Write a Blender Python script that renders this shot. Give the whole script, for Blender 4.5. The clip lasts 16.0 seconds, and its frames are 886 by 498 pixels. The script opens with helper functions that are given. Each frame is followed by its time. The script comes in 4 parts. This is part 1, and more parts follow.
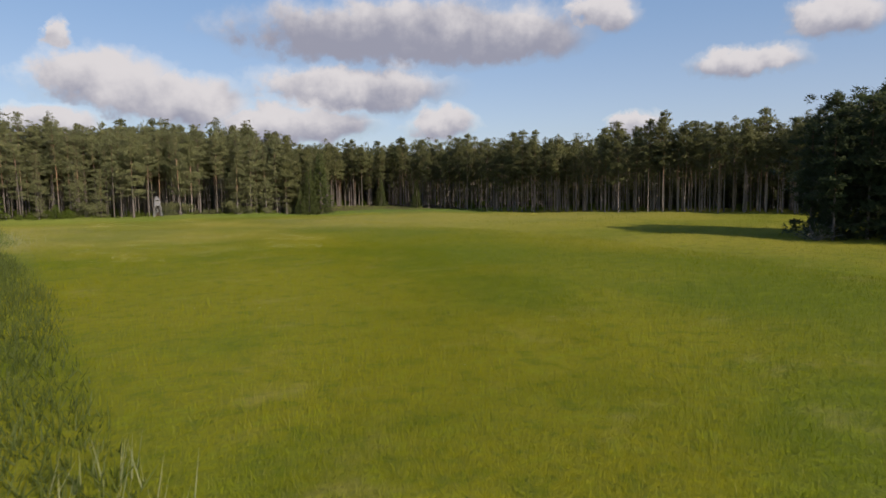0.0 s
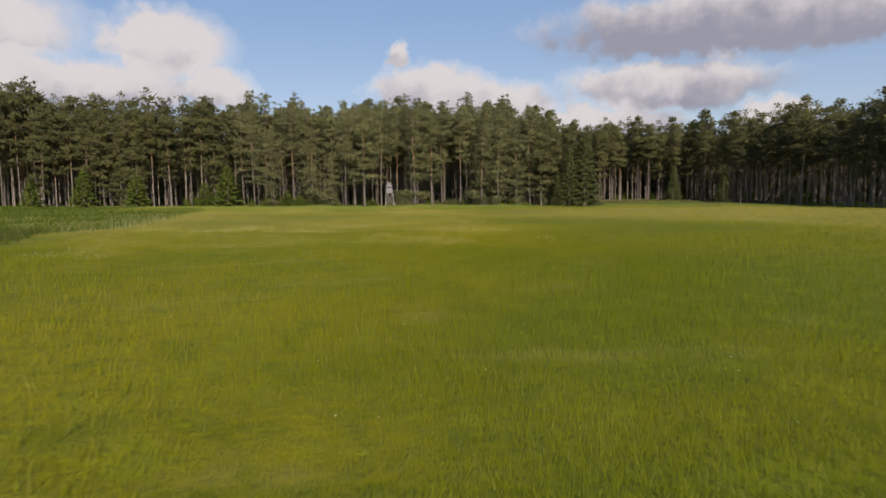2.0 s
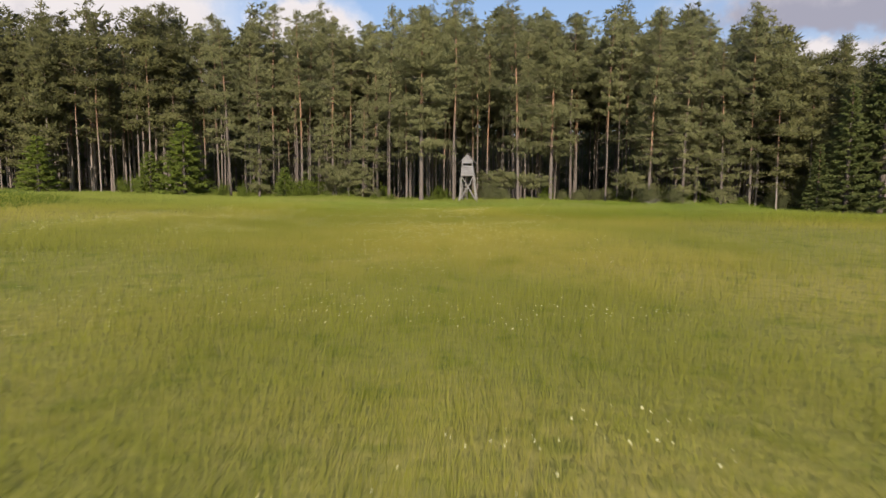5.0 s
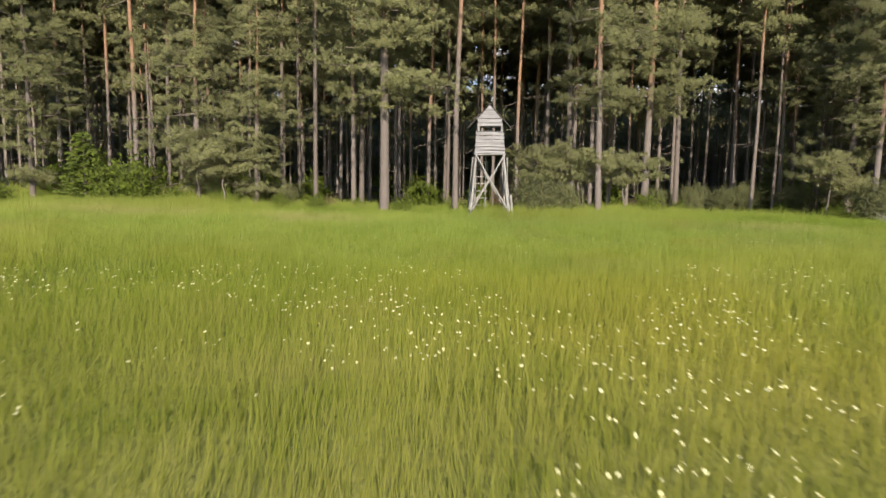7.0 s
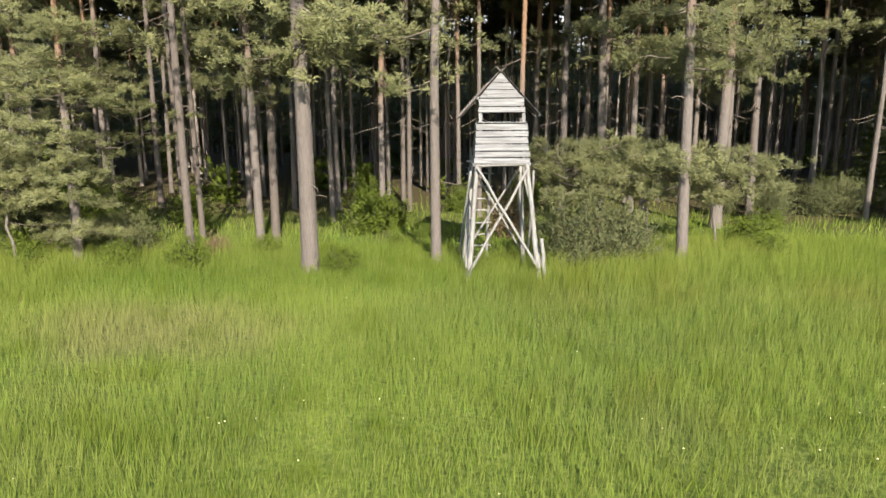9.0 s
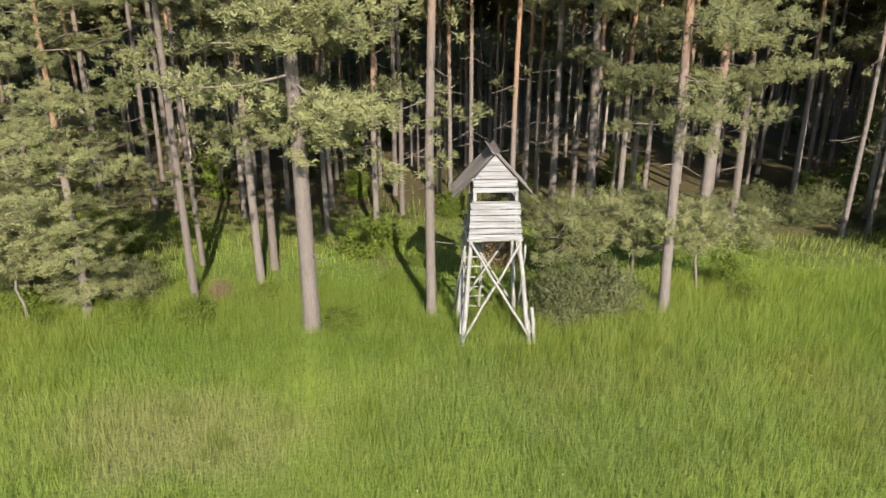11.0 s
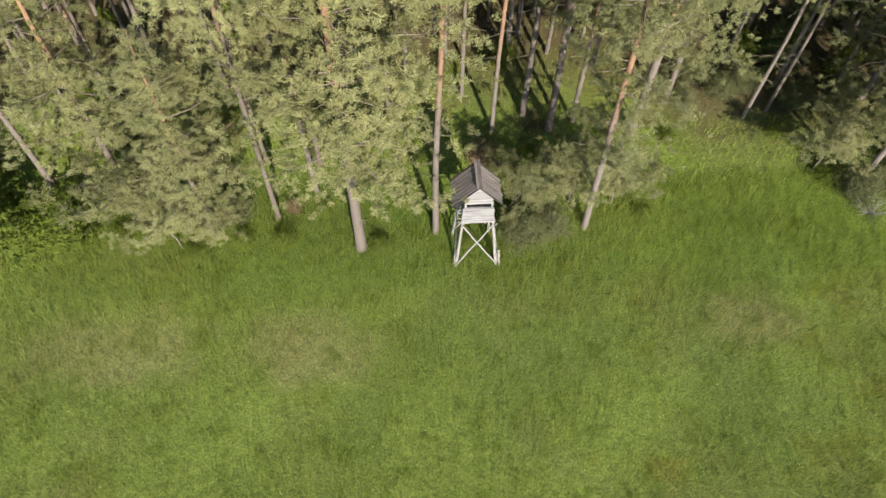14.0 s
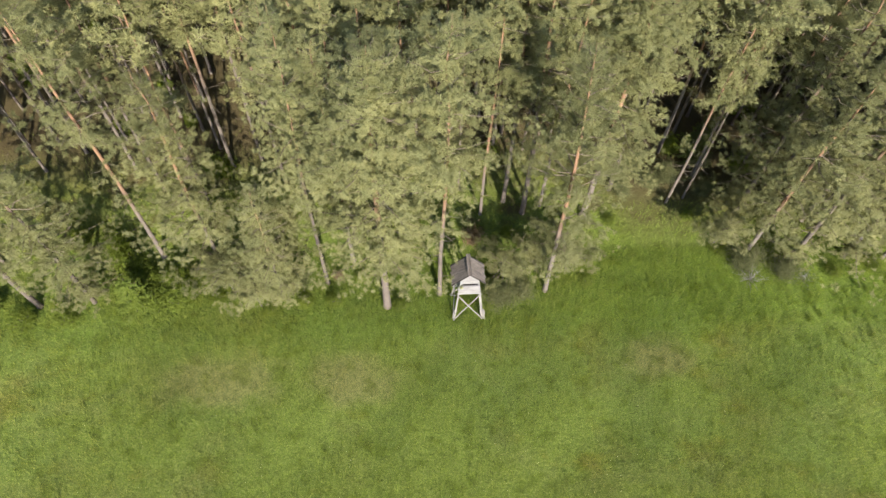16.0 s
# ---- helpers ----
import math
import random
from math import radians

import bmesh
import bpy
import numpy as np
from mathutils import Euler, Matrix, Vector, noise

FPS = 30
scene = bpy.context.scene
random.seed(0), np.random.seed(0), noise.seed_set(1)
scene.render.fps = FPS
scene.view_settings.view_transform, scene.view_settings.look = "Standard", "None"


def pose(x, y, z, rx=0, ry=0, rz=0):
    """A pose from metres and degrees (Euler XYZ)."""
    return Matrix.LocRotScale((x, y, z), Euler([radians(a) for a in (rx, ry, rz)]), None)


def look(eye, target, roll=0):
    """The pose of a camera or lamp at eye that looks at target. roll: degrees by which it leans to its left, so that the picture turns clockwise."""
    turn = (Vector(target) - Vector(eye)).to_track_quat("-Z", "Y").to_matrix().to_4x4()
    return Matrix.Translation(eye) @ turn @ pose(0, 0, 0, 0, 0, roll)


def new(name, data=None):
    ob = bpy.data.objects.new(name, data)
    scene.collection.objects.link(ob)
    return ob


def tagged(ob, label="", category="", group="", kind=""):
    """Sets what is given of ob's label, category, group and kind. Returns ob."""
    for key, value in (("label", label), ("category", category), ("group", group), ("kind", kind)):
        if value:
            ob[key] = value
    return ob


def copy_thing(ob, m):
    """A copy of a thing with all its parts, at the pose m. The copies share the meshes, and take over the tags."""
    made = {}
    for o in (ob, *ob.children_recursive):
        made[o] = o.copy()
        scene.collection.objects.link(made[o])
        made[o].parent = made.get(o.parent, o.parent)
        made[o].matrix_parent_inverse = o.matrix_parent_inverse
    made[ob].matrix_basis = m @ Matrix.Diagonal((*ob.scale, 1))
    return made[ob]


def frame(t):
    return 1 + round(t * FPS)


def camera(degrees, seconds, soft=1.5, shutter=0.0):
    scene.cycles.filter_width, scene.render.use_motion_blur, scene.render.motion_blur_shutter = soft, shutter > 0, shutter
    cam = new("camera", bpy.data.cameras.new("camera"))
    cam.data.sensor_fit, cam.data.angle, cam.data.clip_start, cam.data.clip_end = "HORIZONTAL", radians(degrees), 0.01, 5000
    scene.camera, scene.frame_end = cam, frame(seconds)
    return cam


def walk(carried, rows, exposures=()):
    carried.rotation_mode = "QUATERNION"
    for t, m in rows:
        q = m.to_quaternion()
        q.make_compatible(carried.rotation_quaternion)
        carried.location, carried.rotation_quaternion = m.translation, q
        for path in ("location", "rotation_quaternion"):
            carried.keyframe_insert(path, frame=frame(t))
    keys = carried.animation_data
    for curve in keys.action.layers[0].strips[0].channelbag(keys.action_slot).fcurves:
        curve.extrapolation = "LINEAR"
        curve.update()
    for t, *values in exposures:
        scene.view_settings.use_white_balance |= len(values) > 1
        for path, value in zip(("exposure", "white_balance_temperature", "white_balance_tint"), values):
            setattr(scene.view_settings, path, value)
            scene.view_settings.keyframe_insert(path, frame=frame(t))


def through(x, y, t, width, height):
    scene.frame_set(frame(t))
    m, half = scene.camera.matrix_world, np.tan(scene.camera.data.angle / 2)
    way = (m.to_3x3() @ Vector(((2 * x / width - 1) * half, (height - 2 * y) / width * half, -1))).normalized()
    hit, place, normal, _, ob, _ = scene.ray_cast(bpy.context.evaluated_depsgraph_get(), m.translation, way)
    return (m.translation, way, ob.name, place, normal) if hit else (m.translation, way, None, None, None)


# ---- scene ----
cam = camera(69.0, 16.0, soft=1.5, shutter=0.1)
PATH = [
    (0, (-20.862, -169.557, 7.052), (-19.844, -167.847, 6.855), -0.8),
    (0.5, (-14.075, -161.898, 6.266), (-13.209, -160.105, 6.073), -0.8),
    (1, (-7.81, -152.98, 5.427), (-7.158, -151.099, 5.238), -0.7),
    (1.5, (-2.413, -144.362, 4.516), (-2.005, -142.413, 4.33), -0.7),
    (2, (1.505, -134.78, 3.137), (1.644, -132.793, 2.961), -0.7),
    (2.5, (5.403, -124.456, 2.743), (5.25, -122.47, 2.569), -0.7),
    (3, (7.31, -114.74, 2.615), (7.147, -112.755, 2.437), -0.6),
    (3.5, (7.779, -104.887, 2.416), (7.563, -102.907, 2.24), -0.7),
    (5.8, (4.529, -52.063, 2.737), (4.28, -50.092, 2.508), 0.6),
    (6, (3.967, -48.207, 2.592), (3.724, -46.235, 2.365), 0.7),
    (6.5, (1.836, -39.292, 2.072), (1.643, -37.313, 1.854), 1.1),
    (7, (-0.123, -30.866, 2.27), (-0.257, -28.885, 2.027), 1.0),
    (7.5, (-1.07, -22.364, 3.077), (-1.184, -20.394, 2.75), 0.1),
    (8, (-1.575, -17.99, 3.97), (-1.666, -16.043, 3.521), -0.7),
    (8.5, (-1.891, -16.564, 4.115), (-1.848, -14.617, 3.66), -0.3),
    (9, (-1.907, -16.399, 4.271), (-1.871, -14.44, 3.87), -0.3),
    (9.2, (-1.853, -16.42, 4.263), (-1.819, -14.453, 3.901), -0.3),
    (11.3, (-2.246, -16.029, 9.646), (-2.156, -14.17, 8.913), 0.2),
    (11.5, (-2.361, -16.016, 10.391), (-2.26, -14.178, 9.608), 0.4),
    (12, (-2.437, -15.946, 12.563), (-2.332, -14.19, 11.61), 0.5),
    (12.5, (-2.446, -15.804, 14.963), (-2.342, -14.165, 13.823), 0.8),
    (13, (-2.581, -15.725, 18.403), (-2.478, -14.225, 17.084), 1.0),
    (13.5, (-2.652, -15.62, 21.954), (-2.558, -14.308, 20.448), 1.0),
    (14, (-2.836, -15.975, 25.234), (-2.746, -14.858, 23.578), 1.5),
    (14.5, (-2.97, -16.342, 28.632), (-2.882, -15.293, 26.932), 1.7),
    (15, (-3.173, -16.868, 32.105), (-3.079, -15.795, 30.419), 1.9),
    (15.5, (-3.426, -17.701, 35.405), (-3.327, -16.621, 33.725), 2.2),
    (16, (-3.536, -19.275, 38.329), (-3.439, -18.185, 36.655), 2.0),
]
walk(cam, [(t, look(eye, aim, roll)) for t, eye, aim, roll in PATH], [(0, 0.2, 6650, 12), (2.0, 0.17, 6850, 14), (3.5, 0.16, 6750, 13), (6.0, 0.78, 6900, 14), (7.0, 0.98, 6650, 12), (7.6, 1.2, 6600, 11), (9.0, 1.33, 6450, 9), (12, 1.35, 6450, 10), (14, 1.32, 6500, 10), (16, 1.44, 6550, 10)])

# ---------- light and sky ----------
SUN = Vector((0.19, -0.98, 0.545)).normalized()
world = bpy.data.worlds.new("sky")
scene.world = world
world.use_nodes = True
sky = world.node_tree.nodes.new("ShaderNodeTexSky")
sky.sky_type, sky.sun_disc = "NISHITA", False
sky.sun_elevation, sky.sun_rotation = radians(28.6), radians(169)
sky.air_density, sky.dust_density, sky.ozone_density = 1.0, 0.5, 3.0
world.node_tree.links.new(sky.outputs[0], world.node_tree.nodes["Background"].inputs[0])
world.node_tree.nodes["Background"].inputs[1].default_value = 0.115
sun = new("sun", bpy.data.lights.new("sun", "SUN"))
sun.data.energy, sun.data.angle, sun.data.color = 4.5, radians(0.53), (1.0, 0.93, 0.82)
sun.matrix_world = look(SUN * 100, (0, 0, 0))


# ---------- material tools ----------
class Nodes:
    """A short way to write node trees."""

    def __init__(self, name):
        self.mat = bpy.data.materials.new(name)
        self.mat.use_nodes = True
        self.tree = self.mat.node_tree
        self.tree.nodes.clear()
        self.out = self.tree.nodes.new("ShaderNodeOutputMaterial")

    def n(self, kind, props=None, **ins):
        node = self.tree.nodes.new("ShaderNode" + kind)
        for k, v in (props or {}).items():
            if k == "operation":
                node.operation = v
            elif k == "interpolation_type":
                node.interpolation_type = v
            elif k == "feature":
                node.feature = v
            elif k == "gradient_type":
                node.gradient_type = v
            elif k == "vector_type":
                node.vector_type = v
        for k, v in ins.items():
            self.put(node.inputs[int(k[1:]) if k[0] == "i" and k[1:].isdigit() else k.replace("_", " ")], v)
        return node

    def put(self, socket, v):
        if isinstance(v, bpy.types.NodeSocket):
            self.tree.links.new(v, socket)
        elif isinstance(v, (tuple, list)) and len(v) == 3 and socket.type == "RGBA":
            socket.default_value = (*v, 1)
        else:
            socket.default_value = v

    def pos(self):
        return self.n("NewGeometry").outputs["Position"]

    def local(self):
        return self.n("TexCoord").outputs["Object"]

    def noise(self, vec, scale, detail=3.0, rough=0.55):
        return self.n("TexNoise", Vector=vec, Scale=scale, Detail=detail, Roughness=rough).outputs["Fac"]

    def math(self, op, a, b=0.0, c=0.0):
        return self.n("Math", {"operation": op}, i0=a, i1=b, i2=c).outputs[0]

    def span(self, v, lo, hi, a=0.0, b=1.0, smooth=True):
        node = self.n("MapRange", {"interpolation_type": "SMOOTHSTEP" if smooth else "LINEAR"}, i0=v, i1=lo, i2=hi, i3=a, i4=b)
        return node.outputs[0]

    def mix(self, f, a, b, blend="MIX"):
        node = self.tree.nodes.new("ShaderNodeMix")
        node.data_type, node.blend_type = "RGBA", blend
        self.put(node.inputs[0], f), self.put(node.inputs[6], a), self.put(node.inputs[7], b)
        return node.outputs[2]

    def stretch(self, vec, x, y, z):
        return self.n("Mapping", i0=vec, Scale=(x, y, z)).outputs[0]

    def bump(self, height, strength, dist):
        return self.n("Bump", Strength=strength, Distance=dist, Height=height).outputs[0]

    def done(self, shader):
        self.tree.links.new(shader.outputs[0], self.out.inputs[0])
        return self.mat

    def solid(self, colour, rough=0.8, normal=None, spec=0.3):
        b = self.n("BsdfPrincipled", Base_Color=colour, Roughness=rough)
        b.inputs["Specular IOR Level"].default_value = spec
        if normal is not None:
            self.put(b.inputs["Normal"], normal)
        return self.done(b)

    def leafy(self, colour, through, share, rough=0.6, spec=0.25, normal=None):
        b = self.n("BsdfPrincipled", Base_Color=colour, Roughness=rough)
        b.inputs["Specular IOR Level"].default_value = spec
        t = self.n("BsdfTranslucent", Color=through)
        if normal is not None:
            self.put(b.inputs["Normal"], normal)
        return self.done(self.n("MixShader", i0=share, i1=b.outputs[0], i2=t.outputs[0]))


def meadow_colour(g, lift=1.0, dryness=1.0):
    """Green, olive and straw patches of the meadow, lusher along the wood's edge."""
    p = g.pos()
    big = g.noise(p, 0.045, 3.0, 0.6)
    mid = g.noise(g.stretch(p, 1.0, 1.6, 1.0), 0.17, 5.0, 0.62)
    clump = g.noise(p, 0.8, 4.0, 0.65)
    y = g.n("SeparateXYZ", i0=p).outputs[1]
    near = g.span(g.math("ADD", y, g.math("MULTIPLY", mid, 8.0)), -25.0, -1.0)
    green, olive, straw, lush = [tuple(v * lift for v in c) for c in (
        (0.122, 0.145, 0.004), (0.205, 0.19, 0.006), (0.43, 0.35, 0.145), (0.22, 0.29, 0.05))]
    c = g.mix(g.span(big, 0.38, 0.60), green, olive)
    c = g.mix(g.span(mid, 0.55, 0.72, 0.0, 0.4), c, tuple(v * lift for v in (0.31, 0.262, 0.075)))
    dry = g.math("MULTIPLY", g.span(y, -100.0, -58.0, 0.0, dryness), g.span(y, -17.0, -30.0))
    c = g.mix(g.math("MULTIPLY", dry, g.span(big, 0.3, 0.65, 0.35, 0.62)), c, straw)
    east = g.math("MULTIPLY", g.span(g.n("SeparateXYZ", i0=p).outputs[0], 7.0, 14.0, 0.0, 0.5), g.math("MULTIPLY", g.span(y, -50.0, -75.0), g.span(g.n("SeparateXYZ", i0=p).outputs[0], 34.0, 22.0)))
    tawny = g.math("MULTIPLY", g.span(g.n("SeparateXYZ", i0=p).outputs[0], 24.0, 42.0, 0.0, 0.6), g.span(big, 0.3, 0.55, 0.5, 1.0))
    c = g.mix(tawny, c, tuple(v * lift for v in (0.31, 0.262, 0.035)))
    c = g.mix(east, c, tuple(v * lift for v in (0.115, 0.142, 0.005)))
    c = g.mix(g.math("MULTIPLY", near, g.span(mid, 0.68, 0.54, 0.2, 0.97)), c, lush)
    cool = g.math("MULTIPLY", near, g.span(g.noise(p, 0.13, 3.0, 0.5), 0.48, 0.62, 0.0, 0.42))
    c = g.mix(cool, c, tuple(v * lift for v in (0.115, 0.175, 0.04)))
    brown = g.math("MULTIPLY", near, g.span(g.noise(g.stretch(p, 1.0, 1.5, 1.0), 0.16, 4.0, 0.6), 0.48, 0.68, 0.0, 0.4))
    c = g.mix(brown, c, tuple(v * lift for v in (0.235, 0.22, 0.075)))
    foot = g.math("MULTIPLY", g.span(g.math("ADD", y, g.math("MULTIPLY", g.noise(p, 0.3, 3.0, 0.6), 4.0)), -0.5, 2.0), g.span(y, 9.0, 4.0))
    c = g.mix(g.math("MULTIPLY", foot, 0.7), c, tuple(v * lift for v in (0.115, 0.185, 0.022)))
    bright = g.math("MULTIPLY", g.span(g.n("SeparateXYZ", i0=p).outputs[0], 4.0, 10.0), g.span(y, -4.0, 1.0))
    c = g.mix(g.math("MULTIPLY", bright, g.span(mid, 0.35, 0.6, 0.15, 0.6)), c, tuple(v * lift for v in (0.19, 0.27, 0.03)))
    patch = 0.0
    for x0, y0, rx, ry in ((-7.6, -3.8, 4.6, 2.6), (-15.5, -3.6, 5.5, 2.6), (12.2, -3.4, 4.0, 2.2)):
        at = g.n("Mapping", {"vector_type": "TEXTURE"}, i0=p, Location=(x0, y0, 0), Scale=(rx, ry, 50)).outputs[0]
        patch = g.math("MAXIMUM", patch, g.n("TexGradient", {"gradient_type": "SPHERICAL"}, i0=at).outputs["Fac"])
    trodden = g.span(g.math("ADD", patch, g.math("MULTIPLY", g.math("SUBTRACT", g.noise(p, 0.5, 5.0, 0.65), 0.5), 1.3)), 0.10, 0.75, 0.0, 0.85)
    c = g.mix(g.math("MULTIPLY", trodden, g.span(patch, 0.0, 0.1)), c, tuple(v * lift for v in (0.29, 0.275, 0.10)))
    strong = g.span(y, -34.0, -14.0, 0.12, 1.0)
    # dark flecks paint shade between the blades, pale ones the lit blades
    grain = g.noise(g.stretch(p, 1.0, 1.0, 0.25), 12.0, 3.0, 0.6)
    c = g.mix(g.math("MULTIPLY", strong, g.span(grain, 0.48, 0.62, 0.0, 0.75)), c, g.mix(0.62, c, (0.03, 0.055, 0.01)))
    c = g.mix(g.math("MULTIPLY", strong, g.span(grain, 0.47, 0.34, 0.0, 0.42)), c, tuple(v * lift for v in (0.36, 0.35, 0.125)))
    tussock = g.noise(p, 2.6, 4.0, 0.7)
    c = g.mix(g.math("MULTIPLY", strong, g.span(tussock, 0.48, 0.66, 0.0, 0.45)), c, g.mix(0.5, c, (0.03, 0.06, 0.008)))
    c = g.mix(g.span(clump, 0.5, 0.66, 0.0, 0.5), c, tuple(v * lift for v in (0.082, 0.118, 0.004)))
    open_field = g.span(y, -40.0, -80.0)
    return g.mix(g.math("MULTIPLY", open_field, g.span(clump, 0.48, 0.34, 0.0, 0.45)), c, tuple(v * lift for v in (0.20, 0.23, 0.01)))


def mat_ground():
    g = Nodes("meadow_soil")
    p = g.pos()
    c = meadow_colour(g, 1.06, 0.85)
    fine = g.noise(p, 3.0, 6.0, 0.7)
    c = g.mix(g.span(fine, 0.35, 0.65, 0.0, 0.35), c, (0.09, 0.105, 0.03))
    y = g.n("SeparateXYZ", i0=p).outputs[1]
    # the soil gets darker towards the wood
    c = g.mix(g.span(y, -30.0, -12.0, 0.0, 0.3), c, (0.045, 0.055, 0.018))
    x = g.n("SeparateXYZ", i0=p).outputs[0]
    wood = g.math("MULTIPLY", g.span(y, 3.0, 9.0), g.span(g.noise(p, 0.35, 4.0, 0.6), 0.46, 0.66, 0.0, 0.8))
    wood = g.math("MAXIMUM", wood, g.span(g.math("ADD", y, g.span(x, 9.0, 13.0, 0.0, 5.0)), 8.0, 17.0, 0.0, 0.9))
    c = g.mix(wood, c, (0.085, 0.06, 0.035))
    return g.solid(c, 0.95, g.bump(fine, 0.8, 0.15), 0.1)


def mat_grass():
    g = Nodes("grass_blades")
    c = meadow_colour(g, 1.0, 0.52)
    # seed heads and dry tips are paler than the blades' feet
    tip = g.span(g.n("SeparateXYZ", i0=g.pos()).outputs[2], 0.14, 0.48, 0.0, 0.55)
    c = g.mix(tip, c, g.mix(0.45, g.mix(1.0, c, (1.5, 1.47, 1.4), "MULTIPLY"), (0.36, 0.315, 0.085)))
    r = g.n("NewGeometry").outputs["Random Per Island"]
    close = g.span(g.n("SeparateXYZ", i0=g.pos()).outputs[1], -28.0, -13.0, 0.15, 1.0)
    c = g.mix(g.math("MULTIPLY", close, g.span(r, 0.0, 0.6, 0.34, 0.0, False)), c, g.mix(0.5, c, (0.03, 0.07, 0.01)))
    c = g.mix(g.span(r, 0.6, 0.8, 0.0, 0.2, False), c, (0.14, 0.185, 0.016))
    c = g.mix(g.span(r, 0.86, 0.9, 0.0, 0.35), c, (0.31, 0.255, 0.09))
    # curved blades catch light round their edges: the flat face's direction leans to the sky
    face = g.n("NewGeometry").outputs["Normal"]
    bent = g.n("VectorMath", {"operation": "NORMALIZE"}, i0=g.n("VectorMath", {"operation": "MULTIPLY_ADD"}, i0=face, i1=(0.3, 0.3, 0.3), i2=(0, -0.25, 0.75)).outputs[0]).outputs[0]
    return g.leafy(c, g.mix(0.5, c, (0.28, 0.34, 0.012)), 0.3, 0.6, 0.06, bent)


def mat_leaf(name, a, b, share=0.3, scale=1.2, glow=None, rounded=False):
    g = Nodes(name)
    r = g.n("NewGeometry").outputs["Random Per Island"]
    o = g.n("ObjectInfo").outputs["Random"]
    f = g.math("ADD", g.math("MULTIPLY", r, 0.3), g.math("MULTIPLY", g.noise(g.pos(), scale, 3.0), 0.75))
    c = g.mix(g.span(f, 0.25, 0.8), a, b)
    c = g.mix(g.math("MULTIPLY", o, 0.36), c, tuple(v * 0.66 for v in a))
    if not rounded:
        return g.leafy(c, glow or b, share)
    node = g.n("Attribute")
    node.attribute_name = "outward"
    out = g.n("VectorTransform", i0=node.outputs["Vector"])
    out.vector_type, out.convert_from, out.convert_to = "VECTOR", "OBJECT", "WORLD"
    face = g.n("NewGeometry").outputs["Normal"]
    bent = g.n("VectorMath", {"operation": "NORMALIZE"}, i0=g.n("VectorMath", {"operation": "MULTIPLY_ADD"}, i0=face, i1=(0.5, 0.5, 0.5), i2=out.outputs[0]).outputs[0]).outputs[0]
    return g.leafy(c, glow or b, share, 0.6, 0.2, bent)


def mat_bark(name="pine_bark", pale=1.0):
    g = Nodes(name)
    p = g.local()
    o = g.math("FRACT", g.math("ADD", g.n("ObjectInfo").outputs["Random"], g.n("NewGeometry").outputs["Random Per Island"]))
    z = g.n("SeparateXYZ", i0=p).outputs[2]
    plates = g.n("TexVoronoi", {"feature": "DISTANCE_TO_EDGE"}, Vector=g.stretch(p, 24.0, 24.0, 3.2), Scale=1.0).outputs["Distance"]
    fine = g.noise(g.stretch(p, 1.0, 1.0, 0.14), 16.0, 5.0, 0.65)
    low = g.mix(fine, tuple(v * pale for v in (0.108, 0.091, 0.079)), tuple(v * pale for v in (0.232, 0.192, 0.165)))
    low = g.mix(g.span(plates, 0.0, 0.16, 0.28, 0.0), low, (0.10, 0.078, 0.065))
    high = g.mix(fine, (0.185, 0.10, 0.058), (0.33, 0.20, 0.125))
    start = g.math("ADD", g.math("MULTIPLY", o, 7.0), 4.5)
    f = g.math("DIVIDE", g.math("SUBTRACT", g.math("ADD", z, g.math("MULTIPLY", fine, 3.0)), start), 5.0)
    c = g.mix(g.span(f, 0.0, 1.0), low, high)
    c = g.mix(g.math("MULTIPLY", g.span(g.noise(p, 1.7, 3.0), 0.6, 0.75), 0.22), c, (0.2, 0.2, 0.15))
    c = g.mix(g.span(o, 0.25, 0.9, 0.0, 0.55), c, g.mix(0.5, c, (0.05, 0.032, 0.022)))
    h = g.math("ADD", g.span(plates, 0.0, 0.2), g.math("MULTIPLY", fine, 0.6))
    return g.solid(c, 0.9, g.bump(h, 0.6, 0.02), 0.15)


def mat_twig():
    g = Nodes("branch_bark")
    c = g.mix(g.noise(g.pos(), 4.0), (0.07, 0.055, 0.043), (0.235, 0.19, 0.15))
    return g.solid(c, 0.9, None, 0.15)


def mat_wood(name, dark, light, along="x"):
    g = Nodes(name)
    p = g.local()
    o = g.n("ObjectInfo").outputs["Random"]
    s = (1.2, 26.0, 26.0) if along == "x" else (26.0, 1.2, 26.0) if along == "y" else (26.0, 26.0, 1.2)
    shift = g.n("VectorMath", {"operation": "ADD"}, i0=g.stretch(p, *s), i1=g.n("CombineXYZ", i0=g.math("MULTIPLY", o, 50.0)).outputs[0]).outputs[0]
    grain = g.noise(shift, 1.0, 6.0, 0.65)
    c = g.mix(g.span(grain, 0.3, 0.7), dark, light)
    c = g.mix(g.span(g.noise(p, 2.4, 4.0), 0.62, 0.75, 0.0, 0.6), c, tuple(v * 0.45 for v in dark))
    c = g.mix(g.math("MULTIPLY", o, 0.3), c, tuple(v * 0.7 for v in light))
    return g.solid(c, 0.85, g.bump(grain, 0.6, 0.01), 0.2)


def mat_plain(name, a, b, scale=30.0, rough=0.7):
    g = Nodes(name)
    return g.solid(g.mix(g.noise(g.local(), scale), a, b), rough)


